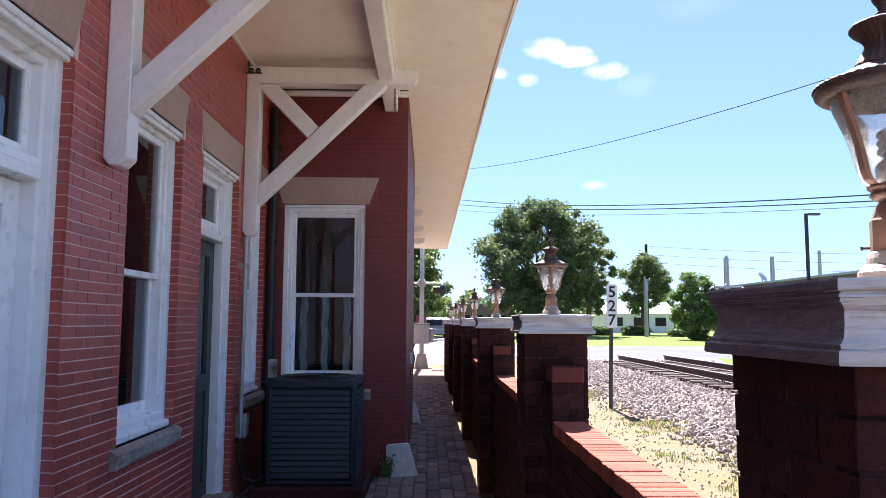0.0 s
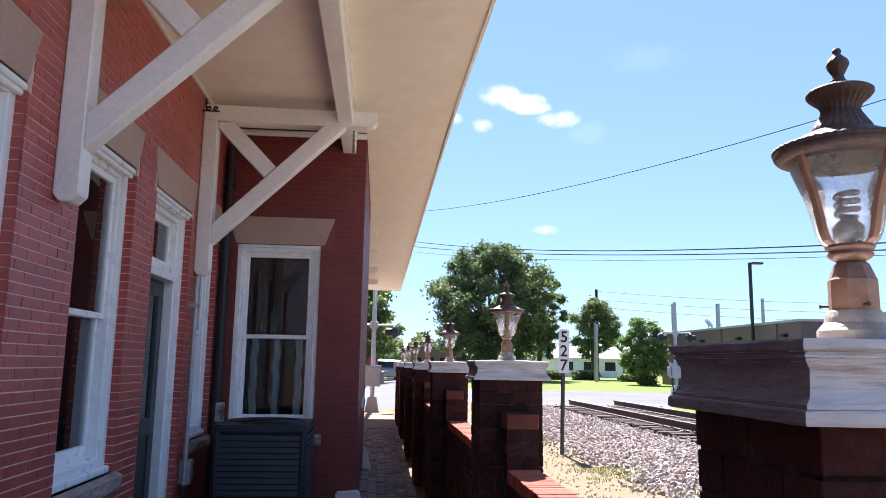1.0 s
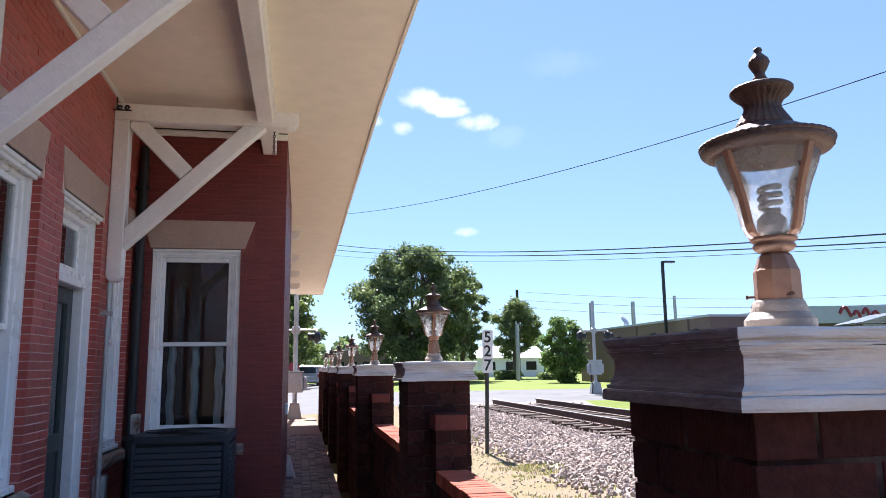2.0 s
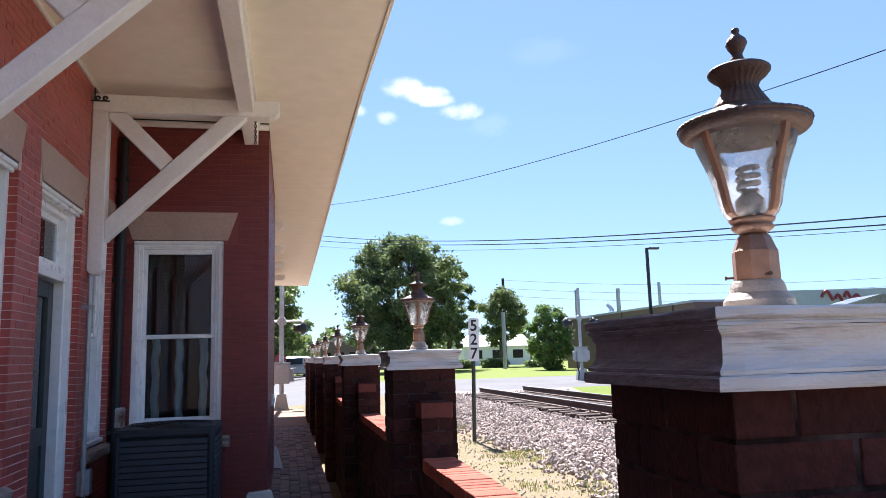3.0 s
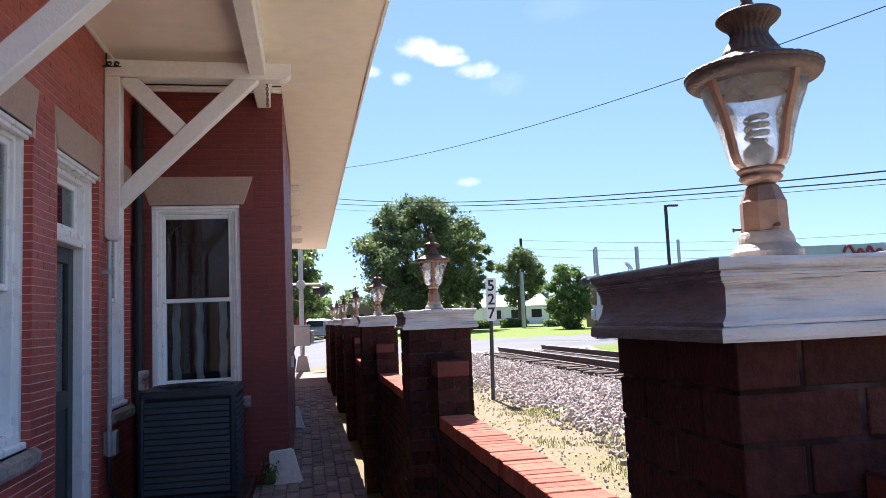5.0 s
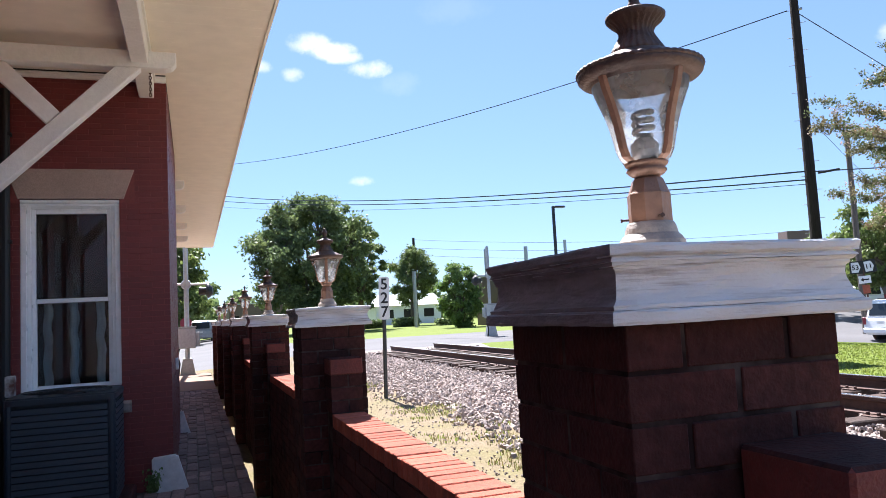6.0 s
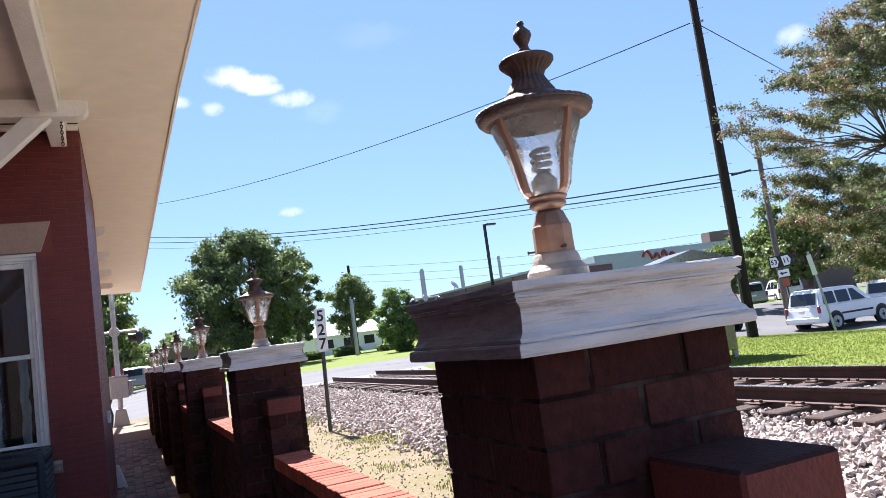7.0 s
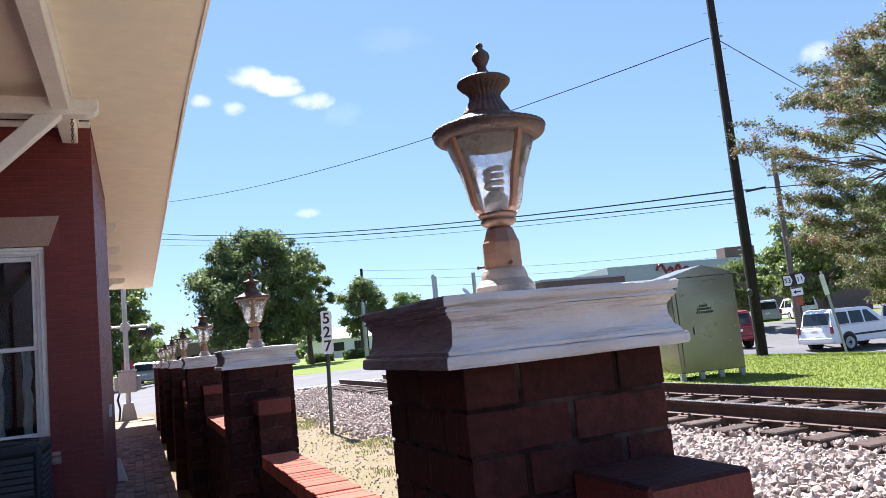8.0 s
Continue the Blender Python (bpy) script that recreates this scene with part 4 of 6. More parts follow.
def splash_blocks():
    for y in (6.94, BY1 - 0.01):
        bm = bmesh.new()
        prism(bm, [(BX - 0.17 if y < 7 else BX - 0.02, 0.05), (BX + 0.125, 0.05), (BX + 0.035, 0.36), (BX - 0.172 if y < 7 else BX - 0.02, 0.345)], 1, y, y + 0.09)
        bmesh.ops.bevel(bm, geom=bm.edges[:], offset=0.012, segments=2, affect='EDGES')
        tagged(part("corner_guard", bm, M["white_block"]), "whitewashed sloping concrete guard at the foot of the wall", "guard block", "corner guards")
    verts, faces = [], []
    random.seed(21)
    for k in range(110):
        a, r = random.uniform(0, 6.28), random.uniform(0, 0.05)
        x, y = -0.50 + r * math.cos(a), 6.87 + 0.4 * r * math.sin(a)
        h, lean, w = random.uniform(0.05, 0.2), random.uniform(-0.4, 0.4), random.uniform(0.004, 0.012)
        for i in range(3):
            z = h * (i + 1) / 3
            cx, cy = x + lean * z, y - 0.1 * z * random.random()
            b = len(verts)
            q = random.uniform(0, 6.28)
            dx, dy = w * math.cos(q), w * math.sin(q)
            z += 0.06
            verts += [(cx - dx, cy - dy, z), (cx + dx, cy + dy, z + w), (cx + dx * 0.3, cy + 0.01, z + 2.4 * w), (cx - dx * 1.2, cy + 0.006, z + 1.6 * w)]
            faces.append((b, b + 1, b + 2, b + 3))
    tagged(raw_part("weed", verts, faces, M["leaf_mid"]), "small green weed growing by the white block", "weed")


splash_blocks()


CHAIN_X = -0.428


def pipes():
    bm = bmesh.new()
    x = WX + 0.05
    tube(bm, [(x, 6.03, 2.15), (x, 6.03, 0.55)], 0.018, 10)
    box(bm, WX, x + 0.03, 6.0, 6.06, 1.9, 1.93)
    t = thing("conduit", "grey metal electrical conduit with box down the brick wall", "conduit")
    part("tube", bm, M["grey_metal"], t)
    part("junction_box", a_box(WX, WX + 0.09, 6.05, 6.15, 0.55, 0.73, bevel=0.008), M["grey_metal"], t)
    bm = bmesh.new()
    tube(bm, [(x, 6.03, 0.56), (x, 6.03, 0.38), (x + 0.03, 6.06, 0.24), (x + 0.1, 6.10, 0.2), (x + 0.18, 6.15, 0.22)], 0.017, 8)
    part("hose", bm, M["black"], t, "flexible dark whip")
    bm = bmesh.new()
    tube(bm, [(WX + 0.06, BY - 0.06, 3.5), (WX + 0.06, BY - 0.06, 0.0)], 0.04, 12)
    for z in (0.9, 2.2, 3.1):
        box(bm, WX, WX + 0.11, BY - 0.09, BY - 0.03, z, z + 0.03)
    tagged(part("downpipe", bm, M["black"]), "black painted downpipe in the corner", "downpipe")
    bm = bmesh.new()
    box(bm, -1.60, -1.53, BY - 0.10, BY - 0.005, 0.95, 1.12, bevel=0.006)
    box(bm, -1.58, -1.55, BY - 0.05, BY - 0.005, 0.2, 0.95)
    tagged(part("pipe_stub", bm, M["flaking"]), "flaking white pipe box on the brick", "pipe")
    # scrolled iron hook above the bracket
    bm = bmesh.new()
    for s in (0.0, 0.055):
        tube(bm, [(WX + 0.05 + s + (0.02 - 0.0006 * a) * math.cos(a * 0.5), 6.02, 3.535 + (0.02 - 0.0006 * a) * math.sin(a * 0.5)) for a in range(24)], 0.005, 6)
    tube(bm, [(WX + 0.0, 6.02, 3.515), (WX + 0.14, 6.02, 3.515)], 0.006, 6)
    tube(bm, [(WX + 0.03, 6.02, 3.515), (WX + 0.03, 6.02, 3.62)], 0.006, 6)
    tagged(part("iron_hook", bm, M["black"]), "small scrolled black iron hook on the bracket", "hook")
    # chain hanging from the beam
    bm = bmesh.new()
    z = 3.49
    k = 0
    while z > 3.27:
        pts = [(0.009 * math.cos(a), 0.015 * math.sin(a)) for a in [i * math.pi / 5 for i in range(11)]]
        tube(bm, [(CHAIN_X + (p if k % 2 else 0), 6.23 + (0 if k % 2 else p), z + q) for p, q in pts], 0.004, 5)
        z -= 0.023
        k += 1
    tagged(part("chain", bm, M["rust"]), "short rusty chain hanging from the eave beam", "chain")
    # cobwebby cable across the bay wall and an outlet
    tagged(part("outlet_box", a_box(BX, BX + 0.03, 8.4, 8.5, 1.0, 1.12, bevel=0.004), M["white_block"]), "small white outlet box on the brick", "outlet")


pipes()

# ---- brickwork, pavement ----
BL, BH, JT = 0.190, 0.0445, 0.0055   # brick length, height, joint


def brick_face(parent, m, u0, u1, z0, z1, holes, near, proto_mat, field_mat, limit=300, flip=0.0):
    """Courses of brick on a wall's face. m: local x along the wall, y into it, z up. The bricks nearest to near are pieces of their own."""
    course = BH + JT
    whole, cut = [], []
    rows = int((z1 - z0) / course)
    for r in range(rows):
        z = z0 + r * course
        u = u0 - (0.5 * (BL + JT) if r % 2 else 0.0)
        while u < u1:
            a, b = max(u, u0), min(u + BL, u1)
            pieces = [(a, b)]
            for h in holes:
                if h[2] < z + BH and h[3] > z:
                    nxt = []
                    for p, q in pieces:
                        if q <= h[0] or p >= h[1]:
                            nxt.append((p, q))
                        else:
                            if p < h[0] - 0.012:
                                nxt.append((p, h[0]))
                            if q > h[1] + 0.012:
                                nxt.append((h[1], q))
                    pieces = nxt
            for p, q in pieces:
                if q - p > BL - 0.001:
                    whole.append((p, z))
                elif q - p > 0.012:
                    cut.append((p, q, z))
            u += BL + JT
    whole.sort(key=lambda w: (w[0] - near[0]) ** 2 + (w[1] - near[1]) ** 2)
    bm = bmesh.new()
    box(bm, 0, BL, 0, 0.012, 0, BH)
    es = [e for e in bm.edges if e.verts[0].co.y < 0.001 and e.verts[1].co.y < 0.001]
    bmesh.ops.bevel(bm, geom=es, offset=0.0018, segments=1, affect='EDGES')
    proto = mesh_of("brick", bm, proto_mat)
    random.seed(17)
    inv = parent.matrix_world.inverted()
    for p, z in whole[:limit]:
        o = new("brick", proto)
        o.parent = parent
        o.matrix_basis = m @ pose(p, random.uniform(-0.0012, 0.0012), z, 0, 0, random.uniform(-0.25, 0.25))
    verts, faces = [], []
    quads = ((0, 1, 5, 4), (1, 3, 7, 5), (3, 2, 6, 7), (2, 0, 4, 6), (0, 2, 3, 1))
    for p, q, z in [(p, p + BL, z) for p, z in whole[limit:]] + cut:
        b = len(verts)
        d = random.uniform(-0.0012, 0.0012)
        verts += [m @ Vector((uu, yy, zz)) for yy in (d, 0.012) for uu in (p, q) for zz in (z, z + BH)]
        faces += [tuple(b + i for i in f) for f in quads]
    if faces:
        raw_part("brick_field", verts, faces, field_mat, parent, kind="stuff")


def brick_reveals(parent):
    """Brick returns inside the openings of the platform wall."""
    bm = bmesh.new()
    for a, b, z0, z1 in MAIN_HOLES:
        for u, s in ((a, -1), (b, 1)):
            z = z0 + 0.004
            k = 0
            while z < z1 - BH:
                d = 0.10 if k % 2 else 0.16
                y0, y1 = sorted((u, u + s * -0.004))
                box(bm, WX - d, WX - 0.003, y0, y1, z, z + BH)
                z += BH + JT
                k += 1
    part("reveal_brick", bm, M["brick_wall"], parent, kind="stuff")


lint_main = [(2.05, 3.20, 2.635, 2.895), (3.73, 4.63, 2.635, 2.895), (4.95, 6.0, 2.635, 2.895), (6.15, 6.95, 2.635, 2.895)]
sill_main = [(3.71, 4.655, 0.748, 0.845), (6.12, 6.98, 0.748, 0.845)]
brick_face(wall_platform, EAST, -1.0, BY, 0.0, 3.66, MAIN_HOLES + lint_main + sill_main, (3.9, 1.5), M["brick_paint"], M["brick_wall"])
brick_reveals(wall_platform)
brick_face(wall_bay_front, pose(0, BY, 0), WX + 0.01, BX, 0.0, 3.652, BAY_HOLES + [(-1.61, -0.61, 2.58, 2.84), (-1.58, -0.66, 0.745, 0.845)], (-0.5, 1.9), M["bay_shade_paint"], M["bay_shade_field"])
brick_face(wall_bay_side, Matrix(((0, -1, 0, BX), (1, 0, 0, 0), (0, 0, 1, 0), (0, 0, 0, 1))), BY + 0.01, BY1, 0.0, 3.64, [], (7.5, 1.5), M["bay_shade_paint"], M["bay_shade_field"], limit=120)


def pillars():
    random.seed(31)
    ch = 0.0735
    h = ch - 0.0075
    W = PX1 - PX0
    half = (W - 0.01) / 2
    dep = 0.094
    mid = W - 2 * dep - 0.02

    def proto(lx, ly, mat):
        bm = bmesh.new()
        box(bm, 0, lx, 0, ly, 0, h, bevel=0.002)
        return mesh_of("brick", bm, mat)
    P = {}
    for key, (lx, ly) in {"x": (half, dep), "y": (dep, half), "mx": (mid, dep), "my": (dep, mid)}.items():
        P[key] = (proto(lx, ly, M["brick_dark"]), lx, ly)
    A = [("x", 0, 0), ("x", half + 0.01, 0), ("x", 0, W - dep), ("x", half + 0.01, W - dep), ("my", 0, dep + 0.01), ("my", W - dep, dep + 0.01)]
    B = [("y", 0, 0), ("y", 0, half + 0.01), ("y", W - dep, 0), ("y", W - dep, half + 0.01), ("mx", dep + 0.01, 0), ("mx", dep + 0.01, W - dep)]
    n = int((CAP_Z - DIP) / ch)
    z_base = CAP_Z - n * ch - 0.001
    red = {}
    for i, y in enumerate(FRONTS):
        ox = PX0 + fence_x(y)
        t = thing("brick_pillar", "weathered dark brick pillar with a stepped shoulder", "pillar", pose(ox, y, fence_z(y)), "brick pillars")
        core = bmesh.new()
        box(core, 0.0035, W - 0.0035, 0.0035, W - 0.0035, DIP - 0.05, CAP_Z - 0.003)
        out = 0.045 if i == 0 else 0.0
        s0, s1, sy = WALL0 - PX0 + out, WALL1 - PX0 + out, -0.20
        box(core, s0 + 0.006, s1 - 0.006, sy + 0.006, 0.004, DIP - 0.05, 1.235)
        part("core", core, M["mortar"], t)
        field_v, field_f = [], []
        rows = []
        for c in range(n):
            z = z_base + c * ch + 0.009
            for key, x, yy in (A if (n - c) % 2 == 0 else B):
                rows.append((key, x, yy, z))
        for key, x, yy, z in rows:
            me, lx, ly = P[key]
            dx, dy = random.uniform(-0.0018, 0.0018), random.uniform(-0.0018, 0.0018)
            if i < 3 and z > 0.42:
                o = new("brick", me)
                o.parent = t
                o.matrix_basis = pose(x + dx, yy + dy, z, 0, 0, random.uniform(-0.5, 0.5))
            else:
                b = len(field_v)
                field_v += [(x + dx + p * lx, yy + dy + q * ly, z + r * h) for p in (0, 1) for q in (0, 1) for r in (0, 1)]
                field_f += [tuple(b + k for k in f) for f in ((0, 1, 3, 2), (4, 6, 7, 5), (0, 4, 5, 1), (2, 3, 7, 6), (0, 2, 6, 4), (1, 5, 7, 3))]
        # shoulder: coursed brick with a red block on top
        z = 0.0
        tops = 1.14
        k = 0
        while tops - ch > 0.88:
            tops -= ch
            for x0, x1 in (((s0, s1),) if k % 2 else ((s0, s0 + 0.095), (s0 + 0.105, s1))):
                b = len(field_v)
                field_v += [(p, q, r) for p in (x0, x1) for q in (sy, 0.0) for r in (tops + 0.009, tops + ch)]
                field_f += [tuple(b + j for j in f) for f in ((0, 1, 3, 2), (4, 6, 7, 5), (0, 4, 5, 1), (2, 3, 7, 6), (0, 2, 6, 4), (1, 5, 7, 3))]
            k += 1
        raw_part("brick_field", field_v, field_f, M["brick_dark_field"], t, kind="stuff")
        for x0, x1 in ((s0 - 0.004, s1 + 0.004), ):
            if "m" not in red:
                bm = bmesh.new()
                box(bm, x0, x1, sy - 0.004, -0.003, 1.142, 1.236, bevel=0.006)
                bmesh.ops.recalc_face_normals(bm, faces=bm.faces)
                for f in bm.faces:
                    f.material_index = 1 if f.normal.z > 0.6 else 0     # soot and moss on top
                red["m"] = mesh_of("brick", bm, [M["brick_red"], M["brick_dark"]])
            o = new("brick", red["m"])
            o.parent = t
            o.location.x = out - 0.045
            tagged(o, label="bright red shoulder block")


pillars()


def low_wall():
    random.seed(41)
    row = bmesh.new()
    box(row, 0, WALL1 - WALL0 + 0.004, 0, 0.0605, 0, 0.072, bevel=0.003)
    row = mesh_of("brick", row, M["rowlock"])
    ends = [(-3.0, FRONTS[0] - 0.2)] + [(a + 0.405, b - 0.202) for a, b in zip(FRONTS, FRONTS[1:])]
    for i, (y0, y1) in enumerate(ends):
        ym = (y0 + y1) / 2
        ox = fence_x(ym) + (0.045 if i == 0 else 0.0)
        t = thing("low_wall", "low dark brick wall with a red rowlock coping", "wall", pose(ox, 0, 0), "low walls between pillars")
        part("core", a_box(WALL0 + 0.008, WALL1 - 0.008, y0, y1, DIP - 0.05, 0.839), M["mortar"], t)
        v, f = [], []
        ch = 0.0735
        for side in (0, 1):
            for c in range(16):
                z = 0.832 - (16 - c) * ch + 0.006
                u = y0 - (0.105 if c % 2 else 0)
                while u < y1:
                    a, b = max(u, y0), min(u + 0.2, y1)
                    if b - a > 0.02:
                        d = random.uniform(-0.002, 0.002)
                        xa, xb = (WALL0 + d, WALL0 + 0.02) if side == 0 else (WALL1 - 0.02, WALL1 + d)
                        k = len(v)
                        v += [(p, q, r) for p in (xa, xb) for q in (a, b) for r in (z, z + ch - 0.01)]
                        f += [tuple(k + j for j in q) for q in ((0, 1, 3, 2), (4, 6, 7, 5), (0, 4, 5, 1), (2, 3, 7, 6), (0, 2, 6, 4), (1, 5, 7, 3))]
                    u += 0.21
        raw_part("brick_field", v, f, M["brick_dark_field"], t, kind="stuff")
        y = y0 + 0.004
        while y + 0.06 < y1:
            o = new("brick", row)
            o.parent = t
            o.matrix_basis = pose(WALL0 - 0.002 + random.uniform(-0.003, 0.003), y, 0.838 + random.uniform(-0.002, 0.002), random.uniform(-0.8, 0.8), 0, random.uniform(-0.5, 0.5))
            y += 0.0675


low_wall()


def pavement():
    """Herring-free running bond of worn pavers between wall and fence."""
    random.seed(51)
    bed = tagged(part("pavement", a_box(WX, 0.29, -4, 17.0, DIP - 0.05, 0.062), M["paver_joint"]), "old worn brick walkway beside the depot", "pavement", kind="structure")
    bm = bmesh.new()
    box(bm, 0, 0.098, 0, 0.198, 0, 0.014, bevel=0.004)
    proto = mesh_of("paver", bm, M["paver"])
    v, f = [], []
    spots = []
    col = 0
    x = WX + 0.005
    while x < 0.20:
        y = 1.5 - (0.103 if col % 2 else 0)
        while y < 16.8:
            if not (x < BX - 0.1 and BY - 0.2 < y < BY1):
                spots.append((x, y))
            y += 0.211
        x += 0.109
        col += 1
    spots.sort(key=lambda s: (s[0] - 0.0) ** 2 * 3 + (s[1] - 6.6) ** 2)
    for k, (x, y) in enumerate(spots):
        z, dx, rz = random.uniform(-0.005, 0.006), random.uniform(-0.004, 0.004), random.uniform(-2.2, 2.2)
        if k < 300:
            o = new("paver", proto)
            o.parent = bed
            o.matrix_basis = pose(x + dx, y, 0.060 + z, random.uniform(-0.5, 0.5), random.uniform(-0.8, 0.8), rz)
        else:
            b = len(v)
            v += [(x + dx + p, y + q, 0.058 + z + r) for p in (0, 0.098) for q in (0, 0.198) for r in (0, 0.016)]
            f += [tuple(b + j for j in q) for q in ((4, 6, 7, 5), (0, 4, 5, 1), (2, 3, 7, 6), (0, 1, 3, 2), (1, 5, 7, 3))]
    raw_part("paver_field", v, f, M["paver_field"], bed, kind="stuff")
    tagged(part("pavement_end", a_box(-6, 0.29, 17.0, 22.6, -0.06, 0.066), M["concrete"]), "tan concrete walk at the end of the platform", "pavement", kind="structure")


pavement()

# ---- along the track ----


def glyphs(text, size, mat, parent, m, name="lettering"):
    """Letters of the built-in font as a thin mesh."""
    cu = bpy.data.curves.new(name, 'FONT')
    cu.body, cu.size, cu.align_x, cu.align_y, cu.extrude, cu.offset = text, size, 'CENTER', 'CENTER', 0.002, size * 0.018
    tmp = bpy.data.objects.new(name, cu)
    scene.collection.objects.link(tmp)
    bpy.context.view_layer.update()
    me = bpy.data.meshes.new_from_object(tmp.evaluated_get(bpy.context.evaluated_depsgraph_get()))
    bpy.data.objects.remove(tmp)
    me.materials.clear()
    me.materials.append(mat)
    ob = new(name, me)
    ob.parent = parent
    ob.matrix_basis = m
    return ob


def milepost():
    t = thing("milepost_sign", "white milepost sign with black 527 on a steel channel post", "sign", pose(3.03, 12.89, 0, 0, 1.2, 0))
    bm = bmesh.new()
    prism(bm, [(-0.035, 0.03), (-0.02, 0.0), (0.02, 0.0), (0.035, 0.03), (0.028, 0.034), (0.016, 0.008), (-0.016, 0.008), (-0.028, 0.034)], 2, -0.1, 2.05)
    for i in range(34):
        box(bm, -0.006, 0.006, -0.0015, 0.0, 0.10 + i * 0.04, 0.115 + i * 0.04)
    part("post", bm, M["post_green"], t, "drilled dark grey-green channel post")
    bm = bmesh.new()
    bmesh.ops.create_cube(bm, size=1, matrix=Matrix.Translation((0, -0.006, 1.755)) @ Matrix.Diagonal((0.19, 0.004, 0.76, 1)))
    bmesh.ops.bevel(bm, geom=[e for e in bm.edges if abs(e.verts[0].co.y - e.verts[1].co.y) > 0.001], offset=0.02, segments=3, affect='EDGES')
    part("plate", bm, M["sign_white"], t)
    for c, z in (("5", 2.0), ("2", 1.755), ("7", 1.51)):
        glyphs(c, 0.27, M["sign_black"], t, pose(0, -0.0095, z - 0.005, 90, 0, 0), "digit")


milepost()


def stones(name, spots, parent_label):
    """Crushed stones as one mesh; each is a squashed, twisted eight-cornered lump."""
    rng = np.random.default_rng(8)
    base = np.array([(0, 0, 1), (0.9, 0.1, 0.25), (0.1, 0.95, 0.1), (-0.9, 0.15, 0.2), (-0.1, -0.9, 0.3), (0.5, 0.55, -0.6), (-0.55, 0.4, -0.6), (0.1, -0.6, -0.7)], float)
    tri = [(0, 1, 2), (0, 2, 3), (0, 3, 4), (0, 4, 1), (1, 5, 2), (2, 5, 6), (2, 6, 3), (3, 6, 7), (3, 7, 4), (4, 7, 1), (1, 7, 5), (5, 7, 6)]
    n = len(spots)
    sp = np.asarray(spots)
    v = base[None] * (1 + rng.uniform(-0.28, 0.28, (n, 8, 3)))
    v *= (sp[:, 3:4] * rng.uniform(0.7, 1.3, (n, 3)))[:, None, :]
    ang = rng.uniform(0, 6.28, (n, 2))
    c, s = np.cos(ang[:, 0])[:, None], np.sin(ang[:, 0])[:, None]
    x, y, z = v[..., 0] * c - v[..., 1] * s, v[..., 0] * s + v[..., 1] * c, v[..., 2]
    c, s = np.cos(ang[:, 1])[:, None], np.sin(ang[:, 1])[:, None]
    y, z = y * c - z * s, y * s + z * c
    v = np.stack([x + sp[:, 0:1], y + sp[:, 1:2], z + sp[:, 2:3]], -1).reshape(-1, 3)
    f = (np.array(tri)[None] + 8 * np.arange(n)[:, None, None]).reshape(-1, 3)
    ob = raw_part(name, v.tolist(), f.tolist(), M["ballast_stone"])
    tagged(ob, parent_label, "ballast", kind="stuff")


def ballast():
    rng = np.random.default_rng(4)
    spots = []

    def fill(x0, x1, y0, y1, per_m2, size, thin=None):
        k = int((x1 - x0) * (y1 - y0) * per_m2)
        for x, y in zip(rng.uniform(x0, x1, k), rng.uniform(y0, y1, k)):
            if thin and rng.random() > thin(x, y):
                continue
            on_tie = RAIL[0] - 0.6 < x < RAIL[1] + 0.6
            if abs(x - RAIL[0]) < 0.1 or abs(x - RAIL[1]) < 0.1:
                continue
            if on_tie and rng.random() < 0.35:
                continue
            r = size * rng.uniform(0.55, 1.35) * (0.72 if on_tie else 1.0)
            spots.append((x, y, ground_z(x, y) + r * rng.uniform(0.1, 0.6) + (0.03 if on_tie else 0), r))
    edge = lambda x, y: min(1, max(0.0, (x - 3.0 - 0.5 * noise.noise((x * 0.6, y * 0.5, 0))) / 0.8))
    fill(2.4, 9.2, 2.0, 8.0, 480, 0.033, edge)
    fill(2.4, 9.2, 8.0, 14.0, 340, 0.034, edge)
    fill(2.4, 9.2, 14.0, 24.3, 190, 0.034, edge)
    fill(0.9, 3.2, 2.0, 15.0, 130, 0.012, lambda x, y: 0.5 + 0.5 * noise.noise((x * 0.8, y * 0.8, 3)))
    fill(3.5, 9.0, -6, 2.0, 60, 0.03)
    stones("ballast", spots, "crushed grey-pink ballast stones of the track bed")


ballast()


def blades(name, spots, mat, label, seed=1, wide=0.005):
    rng = np.random.default_rng(seed)
    verts, faces = [], []
    for x, y, z, h in spots:
        a, lean = rng.uniform(0, 6.28), rng.uniform(0.1, 0.75) * h
        w = wide * rng.uniform(0.6, 1.5)
        dx, dy = math.cos(a), math.sin(a)
        b = len(verts)
        verts += [(x - dy * w, y + dx * w, z - 0.005), (x + dy * w, y - dx * w, z - 0.005), (x + dx * lean * 0.4 + dy * w * 0.7, y + dy * lean * 0.4 - dx * w * 0.7, z + h * 0.6), (x + dx * lean * 0.4 - dy * w * 0.7, y + dy * lean * 0.4 + dx * w * 0.7, z + h * 0.6), (x + dx * lean, y + dy * lean, z + h)]
        faces += [(b, b + 1, b + 2, b + 3), (b + 3, b + 2, b + 4)]
    tagged(raw_part(name, verts, faces, mat), label, "grass", kind="stuff")


